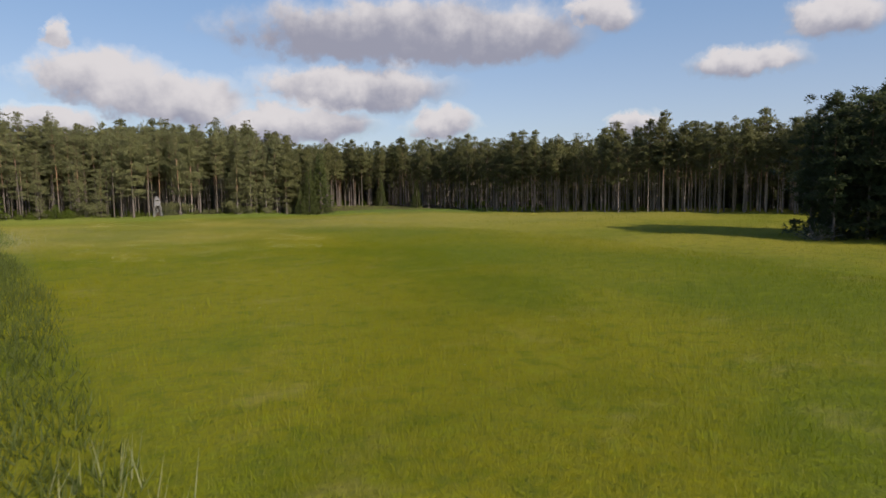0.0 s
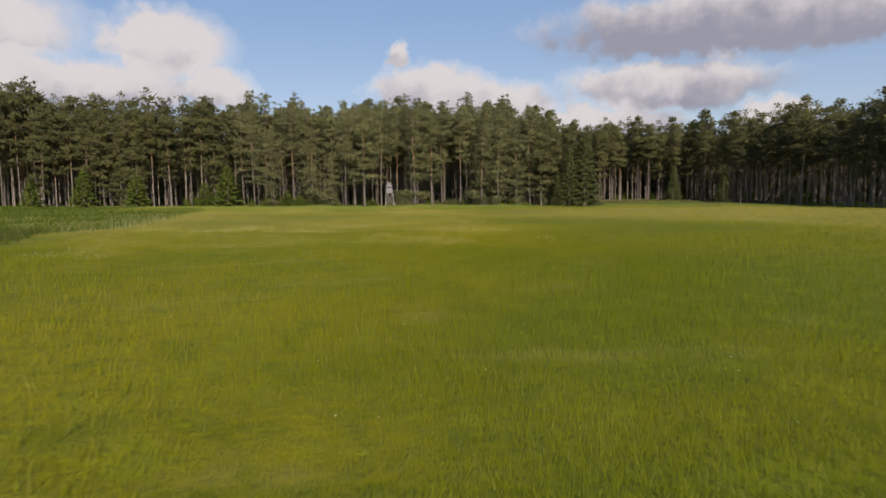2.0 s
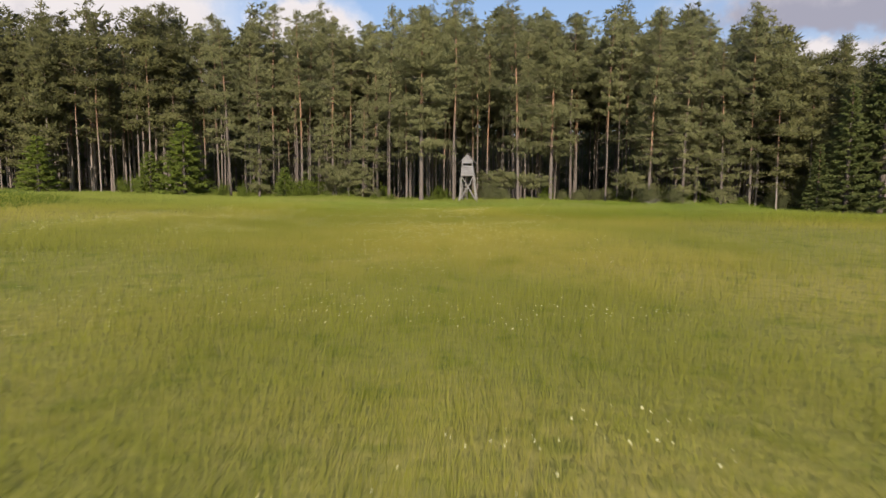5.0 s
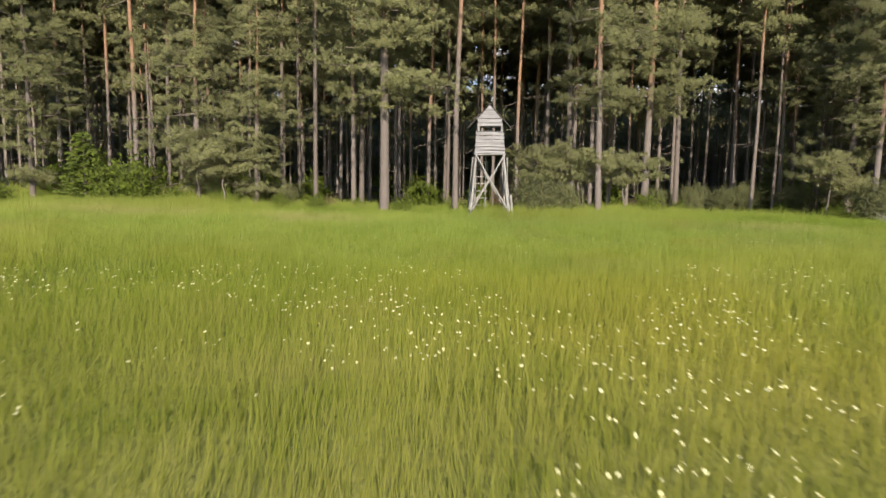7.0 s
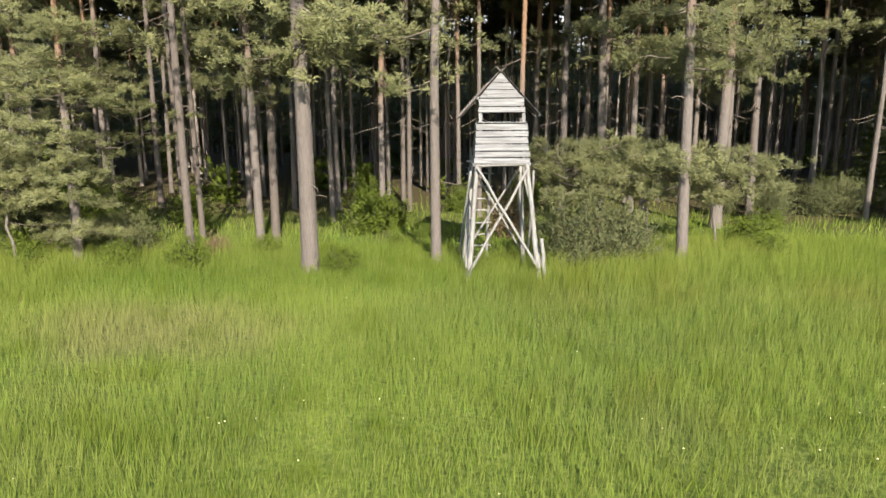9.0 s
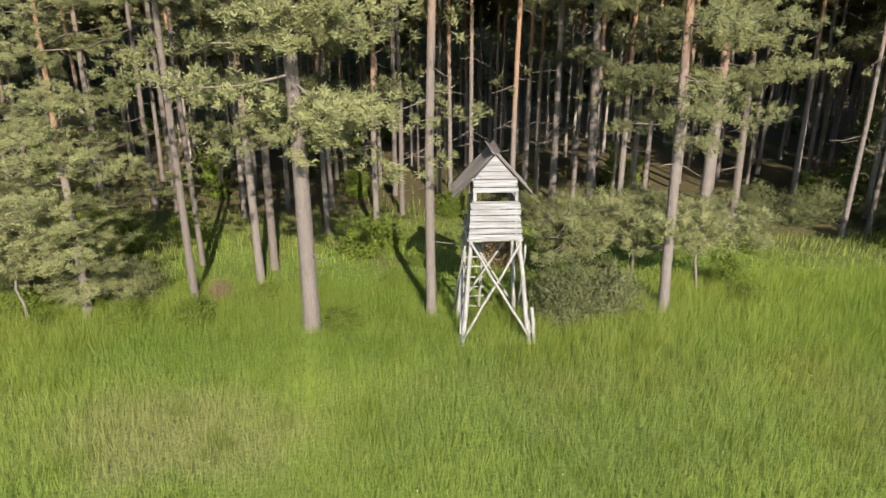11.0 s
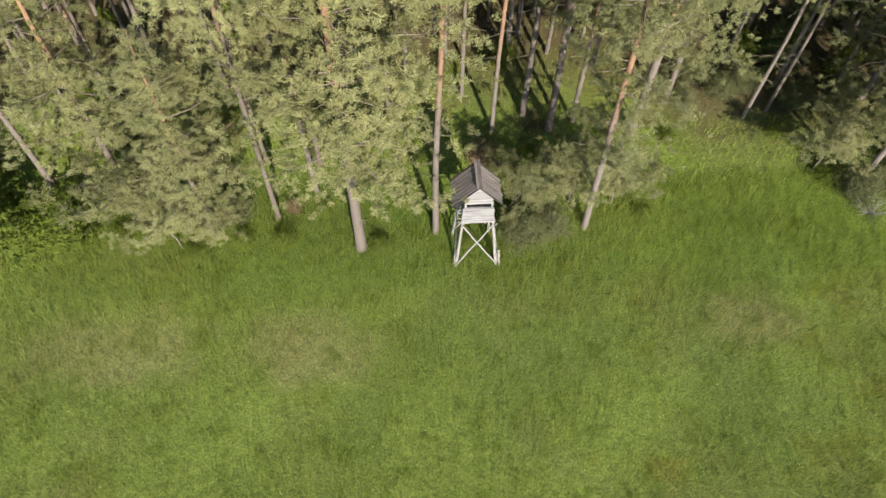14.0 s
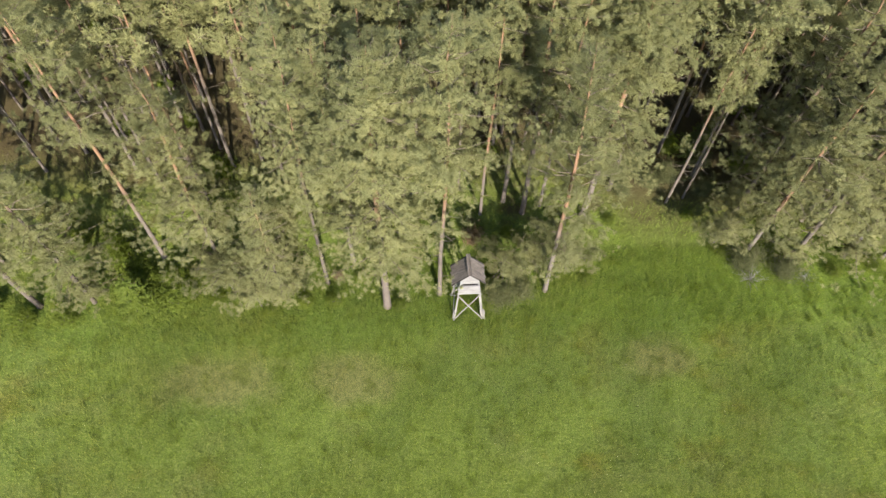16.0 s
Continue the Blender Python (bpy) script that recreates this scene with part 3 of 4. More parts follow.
def place(master, x, y, turn, size=1.0, thick=1.0, z=-0.05):
    """Sets the first tree of a shape itself, and copies of it after that."""
    m = Matrix.Translation((x, y, z + float(swell(x, y)))) @ Matrix.Rotation(turn, 4, "Z") @ Matrix.Diagonal((size * thick, size * thick, size, 1))
    if master.name not in used_masters:
        used_masters.add(master.name)
        master.matrix_basis = m
        return master
    ob = copy_thing(master, m)
    ob.matrix_basis = m
    return ob


# x, y, shape, size, thickness of the pines round the stand
NEAR = [(-12.2, 2.2, 4, 0.66, 1.3), (-9.3, 3.2, 1, 0.97, 0.85), (-7.6, 4.9, 2, 0.95, 0.85), (-7.5, 6.6, 1, 1.0, 1.0), (-5.3, 1.3, 5, 1.0, 1.0),
        (-6.1, 11, 3, 1.0, 0.9), (-3.9, 10.2, 3, 0.98, 0.95), (-2.9, 13.6, 3, 1.02, 0.9), (-1.76, 2.0, 3, 1.0, 1.05), (0.2, 11.4, 3, 0.96, 0.9),
        (1.6, 8.6, 3, 0.97, 0.85), (3.4, 9.7, 1, 1.0, 1.05), (4.7, 8.6, 0, 1.02, 1.15), (5.1, 10.2, 3, 0.95, 0.9), (6.1, 9.2, 1, 0.96, 0.9),
        (5.4, 1.9, 2, 1.0, 0.9), (9.1, 8.1, 5, 0.98, 0.95), (15.6, 9.0, 1, 0.97, 0.9), (17.0, 9.4, 3, 0.9, 0.8), (18.3, 11.5, 0, 1.0, 1.0),
        (20.5, 7.8, 4, 1.1, 1.05), (19.6, 3.7, 2, 0.86, 1.0), (23.2, 3.6, 4, 1.0, 1.1), (27.3, 3.8, 4, 1.0, 1.0), (30.2, 3.6, 2, 1.05, 1.0), (25.4, 7.0, 2, 0.98, 1.0), (29.0, 8.0, 4, 1.0, 1.0), (21.8, 11.4, 1, 1.0, 1.0), (25.6, 11.6, 0, 1.0, 1.0), (-20.6, 5.7, 1, 0.97, 1.0),
        (-18.0, 9.9, 0, 1.0, 0.9), (-10.3, 7.1, 3, 0.9, 0.8), (-12.6, 11.5, 0, 1.0, 1.0), (-16.4, 4.6, 4, 0.95, 1.0), (-24.6, 2.4, 4, 0.9, 1.0),
        (-28.0, 2.2, 2, 0.95, 1.0), (-14.8, 14.5, 1, 1.0, 1.0), (11.6, 10.5, 0, 1.03, 1.3), (12.6, 15.0, 1, 1.0, 1.0), (-1.0, 17.5, 1, 1.0, 1.0),
        (4.0, 16.5, 1, 1.0, 0.95), (8.0, 13.5, 3, 1.04, 1.0), (-8.6, 15.2, 1, 1.0, 1.0), (-21.6, 11.6, 1, 1.02, 1.0), (-31.0, 5.4, 0, 1.0, 1.0)]
rnd = random.Random(5)
taken = [(x, y) for x, y, *_ in NEAR]
for x, y, k, s, th in NEAR:
    close = -30 < x < 28 and y < (10.5 if abs(x) < 7 else 8.2)
    place((master_fine if close else master_rough)[k if close else (0, 1, 2, 1, 3, 0)[k]], x, y, rnd.uniform(0, 6.28), s, th)

EDGE = [(-150, -8), (-110, -6), (-75, -2), (-50, 2.5), (-34, 4.5), (-22, 3.5), (32, 1.5), (41, -0.5), (43.5, 14), (46, 33), (60, 37), (76, 32),
        (84, 5), (92, -30), (99, -60), (107, -85), (112, -110), (122, -150)]


def edge_depth(x, y):
    """How far a place lies inside the wood (below zero: on the meadow)."""
    best, inside = 1e9, False
    ring = EDGE + [(300, -150), (300, 250), (-300, 250), (-300, -8)]
    for i, ((ax, ay), (bx, by)) in enumerate(zip(ring, ring[1:] + ring[:1])):
        if (ay > y) != (by > y) and x < ax + (bx - ax) * (y - ay) / (by - ay):
            inside = not inside
        if i < len(EDGE) - 1:
            dx, dy = bx - ax, by - ay
            t = min(1, max(0, ((x - ax) * dx + (y - ay) * dy) / (dx * dx + dy * dy)))
            best = min(best, math.hypot(x - ax - t * dx, y - ay - t * dy))
    return best if inside else -best


cells = {}


def free(x, y, gap):
    cx, cy = int(x // 4), int(y // 4)
    for i in (-1, 0, 1):
        for j in (-1, 0, 1):
            for px, py in cells.get((cx + i, cy + j), ()):
                if (px - x) ** 2 + (py - y) ** 2 < gap * gap:
                    return False
    return True


def take(x, y):
    cells.setdefault((int(x // 4), int(y // 4)), []).append((x, y))


for p in taken:
    take(*p)
wood = []
for _ in range(26000):
    if rnd.random() < 0.68:
        x, y = rnd.uniform(-140, 70), rnd.uniform(-8, 78)
    else:
        x, y = rnd.uniform(60, 150), rnd.uniform(-150, 60)
    d = edge_depth(x, y)
    if d < 0.2 or d > 72:
        continue
    if -33 < x < 31 and y < 13.5:
        continue
    if 9 < x < 15.5 and y < 9.5:
        continue
    if free(x, y, 3.3 if d < 7 and x > 58 else 2.7 if d < 7 else 2.2 if d < 16 else 2.45 if d < 32 else 3.2):
        take(x, y)
        wood.append((x, y, d))

shown, stuff = 0, []
for x, y, d in sorted(wood, key=lambda w: math.hypot(w[0], w[1] * 1.2 - 6)):
    turn, size = rnd.uniform(0, 6.28), rnd.uniform(0.84, 1.14) * (0.9 if x > 60 and y < 12 else 0.92 if x > 30 else 1.0)
    near_stand = abs(x) < 31 and y < 21
    front = d < 4.5
    if x > 47:
        # tall bare stems with high crowns close the meadow to the east
        k = rnd.choice((1, 1, 1, 5, 5, 0))
    elif front and x > 12:
        k = rnd.choice((2, 2, 3, 3, 3))
    elif front:
        k = rnd.choice((0, 0, 1, 2, 2, 3, 4, 5))
    else:
        k = rnd.choice((0, 1, 1, 4, 5))
    if (near_stand or front) and shown < 258:
        shown += 1
        place((master_rough if near_stand else master_far)[k], x, y, turn, size, rnd.uniform(0.8, 1.1))
    elif (abs(x) < 38 and y < 36) or d < 8:
        stuff.append((thin_parts[k], x, y, turn, size))
    else:
        size *= 0.74 if y > 34 and abs(x) < 60 else 1.0
        stuff.append((deep_parts[2 if d > 26 and rnd.random() < 0.75 else rnd.randrange(2)], x, y, turn, size))

for i in range(680):
    # the last rows, closing the wood behind
    x = -150 + i * 0.42
    y = max(66, 62 + 14 * ((i * 7) % 5) / 5)
    stuff.append((last_parts, x, y + rnd.uniform(-1, 1), rnd.uniform(0, 6.28), rnd.uniform(0.5, 0.66) if abs(x) < 60 else rnd.uniform(0.75, 0.95)))
    stuff.append((last_parts, x, y - 3.0 + rnd.uniform(-1, 1), rnd.uniform(0, 6.28), rnd.uniform(0.3, 0.42)))
for i in range(330):
    t = i / 330
    x, y = 128 + 12 * t + 9 * ((i * 7) % 5) / 5, 78 - 240 * t
    stuff.append((last_parts, x + 6, y, rnd.uniform(0, 6.28), rnd.uniform(0.75, 0.95)))
    stuff.append((last_parts, x + 2, y + 0.4, rnd.uniform(0, 6.28), rnd.uniform(0.3, 0.42)))


def spun(pair, x, y, turn, size):
    v, f = pair
    c, s = math.cos(turn) * size, math.sin(turn) * size
    return np.column_stack([v[:, 0] * c - v[:, 1] * s + x, v[:, 0] * s + v[:, 1] * c + y, v[:, 2] * size - 0.05 + float(swell(x, y))]), f


def make_far_wood():
    layers = [join([spun(p[k], *rest) for p, *rest in stuff]) for k in range(3)]
    v, f = join(layers)
    idx = np.concatenate([np.full(len(l[1]), i) for i, l in enumerate(layers)])
    axes = np.concatenate([np.repeat(np.array([[x, y] for _, x, y, *_ in stuff]), [len(p[k][0]) for p, *_ in stuff], axis=0) for k in range(3)])
    ob = new("pine_wood", outward_of(mesh_of("pine_wood", v, f, [SUNLIT_BARK, TWIG, DULL_NEEDLE], idx), v, axes))
    tagged(ob, "deep pine wood of close dark stems and high crowns", "forest", kind="stuff")


make_far_wood()

# the dark clump beside the flight's start
bushy = tree_thing("bushy_conifer", *pine_parts(dict(seed=71, height=15.5, base=0.9, reach=3.6, girth=0.2, limbs=92, sprays=30, length=0.55, width=0.17, sides=6, rings=2, peak=0.12, point=0.4, dead=0.0), 6), DARK_SPRUCE,
                   "dense dark conifer with boughs down to the grass", "tree", "dark clump on the meadow")
# those south of y -136 are unseen, added to cast shade on the clump
for x, y, s in [(57.5, -128.0, 0.9), (60.0, -130.5, 1.1), (61.0, -126.0, 1.15), (64.5, -130.5, 1.2), (59.5, -134.5, 1.1), (65.0, -137.0, 1.1),
                (69.0, -128.0, 1.2), (70.0, -135.0, 1.1), (62.5, -122.5, 1.0), (67.5, -124.0, 1.1), (61.5, -142.0, 1.1), (66.0, -146.0, 1.1), (71.0, -143.0, 1.1), (60.0, -150.0, 1.1)]:
    place(bushy, x, y, rnd.uniform(0, 6.28), s)


# ---------- spruces, shrubs ----------
def spruce_parts(seed, height, reach):
    rng = np.random.default_rng(seed)
    trunk = tube([(0, 0, -0.2), (0, 0, height * 0.5), (0, 0, height)], [0.02 * height, 0.012 * height, 0.01], 6)
    sticks, cs, os = [], [], []
    turn = 0.0
    for h in np.linspace(0.25, height * 0.97, int(height * 9)):
        t = h / height
        ln = reach * (1 - t) ** 0.85 * rng.uniform(0.8, 1.12) + 0.08
        turn += 2.4
        way = np.array([math.cos(turn), math.sin(turn), 0])
        s = np.linspace(0, 1, 4)[:, None]
        pts = np.array([0, 0, h]) + way * s * ln + np.array([0, 0, 1]) * ln * (-0.28 * s + 0.22 * s ** 2 + 0.2 * t * s)
        sticks.append(tube(pts, np.linspace(0.02, 0.005, 4), 3))
        k = max(3, int(ln * 11))
        u = rng.uniform(0.2, 1.0, k)
        c = np.column_stack([np.interp(u, s[:, 0], pts[:, j]) for j in range(3)])
        cs.append(c + rng.normal(0, 0.1, (k, 3)) * [1.3, 1.3, 0.4])
        os.append(np.tile(way * 0.9 + [0, 0, -0.12], (k, 1)))
    return trunk, join(sticks), tufts(rng, np.concatenate(cs), np.concatenate(os), 9, 0.32, 0.13, 0.5)


small = tree_thing("spruce_tree", *spruce_parts(41, 7.2, 2.1), SPRUCE, "young green spruce with branches down to the grass", "tree", "young spruces")
big = tree_thing("spruce_tree", *spruce_parts(42, 13.0, 2.9), MID_SPRUCE, "dark pointed spruce at the wood's corner", "tree", "young spruces")
for x, y, s in [(-33.3, 2.4, 0.93), (-38.4, 3.8, 0.55), (-51.0, 1.2, 0.72), (-60.6, -0.4, 0.8), (-70.5, -0.6, 0.62), (-21.3, 2.9, 0.41)]:
    place(small, x, y - 1.0, rnd.uniform(0, 6.28), s * 1.3, 1.3)
for x, y, s in [(37.5, -1.6, 1.0), (40.6, -1.8, 1.3), (35.2, -0.8, 0.55), (44.5, 30.0, 1.5), (73.5, 29.5, 0.72), (80.5, 17.0, 0.7), (18.6, 13.0, 0.45)]:
    place(big, x, y, rnd.uniform(0, 6.28), s)


def shrub_parts(seed, height, wide, leaves, size, up=0.35, slim=0.6):
    """Many stems from one root with leaves round their upper parts."""
    rng = np.random.default_rng(seed)
    stems, cs, os = [], [], []
    for _ in range(int(14 + 10 * wide)):
        a, lean = rng.uniform(0, 6.28), rng.uniform(0.05, 1.0) ** 0.7 * wide
        top = height * rng.uniform(0.55, 1.0) * (1 - 0.45 * (lean / wide) ** 2)
        s = np.linspace(0, 1, 4)[:, None]
        pts = np.array([math.cos(a) * lean, math.sin(a) * lean, 0]) * s ** 1.2 + np.array([0, 0, 1]) * top * s
        pts[1:] += rng.normal(0, 0.05, (3, 3))
        stems.append(tube(pts, np.linspace(0.018, 0.005, 4), 3))
        u = rng.uniform(0.15, 1.05, leaves)
        c = np.column_stack([np.interp(u, s[:, 0], pts[:, j]) for j in range(3)])
        off = rng.normal(0, 0.13 + 0.07 * wide, (leaves, 3))
        cs.append(c + off), os.append(off * 2 + [0, 0, up])
    return join(stems), tufts(rng, np.concatenate(cs), np.concatenate(os), 5, size, size * slim, 0.7)


def shrub_thing(name, parts, leaf, label, category, group):
    ob = new(name)
    part("branchwork", mesh_of("branchwork", *parts[0], [TWIG]), ob)["kind"] = "stuff"
    part("foliage", outward_of(mesh_of("foliage", *parts[1], [leaf]), parts[1][0]), ob)["kind"] = "stuff"
    return tagged(ob, label, category, group)


hazel = shrub_thing("shrub", shrub_parts(51, 2.0, 0.95, 38, 0.12), LEAF, "bright green leafy shrub under the pines", "shrub", "shrubs under the pines")
low_shrub = shrub_thing("shrub", shrub_parts(52, 0.95, 0.6, 30, 0.085), LEAF, "knee-high light green bush in long grass", "shrub", "shrubs under the pines")
juniper = shrub_thing("juniper_bush", shrub_parts(53, 2.0, 1.2, 95, 0.13, 0.9, 0.28), JUNIPER, "dark green juniper bush beside the wooden stand", "shrub", "juniper bushes")
for x, y, s in [(-4.3, 7.6, 1.0), (-3.4, 8.6, 0.85), (-22.2, 4.4, 1.35), (-20.2, 3.4, 1.0), (-23.6, 6.4, 1.1), (-17.5, 13, 1.2), (-18.8, 10.2, 1.2), (-17.4, 8.6, 1.0), (-15.8, 9.6, 0.9),
                (2.6, 14, 0.9), (-0.6, 13, 0.8), (19, 14, 1.2), (22, 12, 1.1), (17, 14, 0.9), (-26.5, 7, 1.2), (-11.4, 9.4, 0.9), (-13.6, 8.2, 0.9),
                (8.3, 3.5, 0.75), (-28.5, 0.8, 1.0), (-39.5, 2.5, 1.2), (-42, 3, 1.0), (-25.8, 1.0, 0.9), (25, 8, 1.1), (-5.2, 17, 1.0), (-18.4, 2.0, 1.35), (-20.2, 1.8, 1.2), (-19.2, 3.0, 1.3)]:
    place(hazel, x, y, rnd.uniform(0, 6.28), s)
for x, y, s in [(-8.9, 1.6, 1.0), (-4.5, 1.2, 0.9), (-7.1, 3.4, 0.8), (-3.0, 4.6, 0.6), (-10.8, 1.6, 0.9), (3.3, 6.8, 0.8), (8.3, 2.4, 0.8), (-12.9, 1.0, 0.8),
                (-14.0, 2.2, 1.1), (-16.4, 2.0, 1.0), (11.0, 7.4, 0.8), (18.4, 4.4, 1.0), (16.8, 7.6, 0.8), (-2.2, 6.6, 0.6), (-0.4, 1.1, 0.6), (0.35, 2.3, 0.6), (21.8, 3.2, 1.1), (26, 2.4, 1.0), (29, 3.0, 1.2)]:
    place(low_shrub, x, y, rnd.uniform(0, 6.28), s)
for x, y, s in [(2.35, 1.25, 1.0), (3.7, 1.7, 0.9), (-14.4, 3.4, 0.9), (-11.2, 3.4, 0.8), (19.8, 3.4, 1.1), (22.4, 2.6, 0.9), (14.6, 10.8, 0.8), (12.4, 10.0, 0.7), (13.4, 12.2, 0.9), (16.0, 11.4, 0.9), (18.4, 9.8, 0.85), (21.2, 9.6, 0.9), (10.8, 11.6, 0.8), (23.4, 8.6, 0.9), (33, 2.8, 1.1)]:
    place(juniper, x, y, rnd.uniform(0, 6.28), s)


dead_bush = shrub_thing("dead_juniper", shrub_parts(55, 1.5, 0.75, 60, 0.13, 0.9, 0.28), RUST, "rust brown dead juniper behind the stand", "shrub", "dead bushes")
for x, y, s in [(0.8, 6.2, 1.0), (-8.6, 3.6, 0.5)]:
    place(dead_bush, x, y, rnd.uniform(0, 6.28), s)
twigs = new("dead_branches")
part("branchwork", mesh_of("branchwork", *join([shrub_parts(57, 1.3, 1.3, 2, 0.1)[0], shrub_parts(58, 0.8, 1.6, 2, 0.1)[0]]), [POLE]), twigs)["kind"] = "stuff"
tagged(twigs, "pale bare dead branches at the wood's edge", "dead branches", "dead branches")
for x, y, s in [(19.9, 2.2, 0.9), (23.6, 2.0, 0.7), (56.2, -127.0, 2.0)]:
    place(twigs, x, y, rnd.uniform(0, 6.28), s)
young = tree_thing("young_pine", *pine_parts(dict(seed=61, height=3.7, base=2.0, reach=2.5, girth=0.06, limbs=22, sprays=40, length=0.15, width=0.028, sides=6, lean=0.5, flat=0.55, dead=3.0, peak=0.25, point=0.3), 44), NEEDLE,
                   "young pine with flat spreading boughs over the grass", "tree", "young pines")
for x, y, s in [(2.6, 2.9, 0.97), (4.9, 3.5, 0.95), (7.0, 3.3, 0.9), (-13.6, 1.6, 0.9), (-15.4, 2.6, 1.1), (18.0, 5.0, 1.0)]:
    place(young, x, y, rnd.uniform(0, 6.28), s)


def make_undergrowth():
    """Seedlings and bushes through the deeper wood."""
    leaf = shrub_parts(54, 1.6, 1.0, 2, 0.42)
    rows = []
    for x, y, d in wood:
        if d > 11 and rnd.random() < 0.15:
            rows.append((x + rnd.uniform(-1.2, 1.2), y + rnd.uniform(-1.2, 1.2), rnd.uniform(0, 6.28), rnd.uniform(0.6, 1.5)))
    layers = [join([spun(leaf[k], *r) for r in rows]) for k in (1,)]
    v, f = join(layers)
    idx = np.concatenate([np.full(len(l[1]), i) for i, l in enumerate(layers)])
    tagged(new("undergrowth", outward_of(mesh_of("undergrowth", v, f, [LEAF], idx), v, v[:, :2])), "shady undergrowth of bushes and seedlings", "undergrowth", kind="stuff")


make_undergrowth()


# ---------- the hunting stand ----------
stand = tagged(new("hunting_stand"), "weathered grey wooden hunting stand on four splayed legs", "hunting stand")
wob = random.Random(9)


def beam(a, b, wide, deep, rough=0.004):
    """A sawn board from a to b with softened edges; wide lies across, deep is its thickness."""
    a, b = Vector(a), Vector(b)
    ln = (b - a).length
    bm = bmesh.new()
    bmesh.ops.create_cube(bm, size=1)
    for v in bm.verts:
        v.co = Vector((v.co.x * ln + (wob.uniform(-1, 1) * 0.02), v.co.y * deep, v.co.z * wide + wob.uniform(-1, 1) * rough))
    bmesh.ops.bevel(bm, geom=bm.edges[:], offset=min(wide, deep) * 0.14, segments=1, affect="EDGES")
    me = bpy.data.meshes.new("board")
    bm.to_mesh(me)
    bm.free()
    x = (b - a).normalized()
    ref = Vector((0, 0, 1)) if abs(x.z) < 0.9 else Vector((0, 1, 0))
    y = ref.cross(x).normalized()
    z = x.cross(y)
    m = Matrix((x, y, z)).transposed().to_4x4()
    return me, Matrix.Translation((a + b) / 2) @ m


def board(name, parent, a, b, wide, deep, mat, label="", roll=None):
    me, m = beam(a, b, wide, deep)
    me.materials.append(mat)
    ob = part(name, me, parent, label)
    ob.matrix_basis = m @ (Matrix.Rotation(roll, 4, "X") if roll else Matrix())
    return ob


def pole(name, parent, a, b, r0, r1, label=""):
    a, b = np.array(a, float), np.array(b, float)
    s = np.linspace(0, 1, 7)[:, None]
    pts = (b - a) * s
    pts[1:-1] += np.array([[wob.gauss(0, 0.008) for _ in range(3)] for _ in range(5)])
    v, f = tube(pts, np.linspace(r0, r1, 7), 8)
    n = len(v)
    v = np.concatenate([v, pts[:1], pts[-1:]])
    cap = [[n, (i + 1) % 8, i] for i in range(8)] + [[n + 1, n - 8 + i, n - 8 + (i + 1) % 8] for i in range(8)]
    me = mesh_of(name, v, np.concatenate([f, np.array(cap)]), [POLE], smooth=False)
    ob = part(name, me, parent, label)
    ob.location = a
    return ob


FEET = {"fl": (-0.95, 0.0, -0.15), "fr": (0.95, 0.0, -0.15), "bl": (-1.0, 1.85, -0.15), "br": (0.78, 1.95, -0.15)}
HEAD = {"fl": (-0.70, 0.31, 3.2), "fr": (0.57, 0.31, 3.2), "bl": (-0.72, 1.46, 3.2), "br": (0.55, 1.48, 3.2)}
for k in FEET:
    pole("leg", stand, FEET[k], HEAD[k], 0.07, 0.058, "barked grey pole")


def on(k, z):
    t = (z + 0.15) / 3.35
    return tuple(a + (b - a) * t for a, b in zip(FEET[k], HEAD[k]))


def off(p, x, y):
    return (p[0] + x, p[1] + y, p[2])


pole("brace", stand, off(on("fl", 0.30), 0, -0.09), off(on("fr", 3.0), 0.02, -0.09), 0.04, 0.034)
pole("brace", stand, off(on("fr", 0.35), 0, -0.16), off(on("fl", 3.0), 0, -0.15), 0.038, 0.034)
pole("brace", stand, off(on("bl", 0.4), 0, 0.09), off(on("br", 2.9), 0, 0.09), 0.036, 0.03)
pole("brace", stand, off(on("br", 0.4), 0, 0.15), off(on("bl", 2.9), 0, 0.15), 0.036, 0.03)
pole("brace", stand, off(on("fl", 0.4), -0.09, 0), off(on("bl", 2.9), -0.09, 0), 0.036, 0.03)
pole("brace", stand, off(on("bl", 0.4), -0.15, 0), off(on("fl", 2.9), -0.15, 0), 0.036, 0.03)
pole("brace", stand, off(on("fr", 0.4), 0.09, 0), off(on("br", 2.9), 0.09, 0), 0.036, 0.03)
pole("brace", stand, off(on("br", 0.4), 0.15, 0), off(on("fr", 2.9), 0.15, 0), 0.036, 0.03)
pole("prop", stand, (1.10, -0.03, -0.15), (0.97, 0.10, 1.15), 0.055, 0.05, "short post leaning on a leg")
pole("prop", stand, (-1.02, 0.14, -0.15), (-0.84, 0.2, 1.55), 0.045, 0.04, "short post leaning on a leg")
for y in (0.30, 0.88, 1.47):
    pole("joist", stand, (-0.82, y, 3.06), (0.68, y, 3.06), 0.05, 0.05)

floor_deck = part("floor", bpy.data.meshes.new("floor"), stand, "plank floor of the cabin")
fb = bmesh.new()
bmesh.ops.create_cube(fb, size=1, matrix=Matrix.Translation((-0.07, 0.88, 3.125)) @ Matrix.Diagonal((1.30, 1.24, 0.03, 1)))
fb.to_mesh(floor_deck.data)
floor_deck.data.materials.append(SIDE_BOARD)

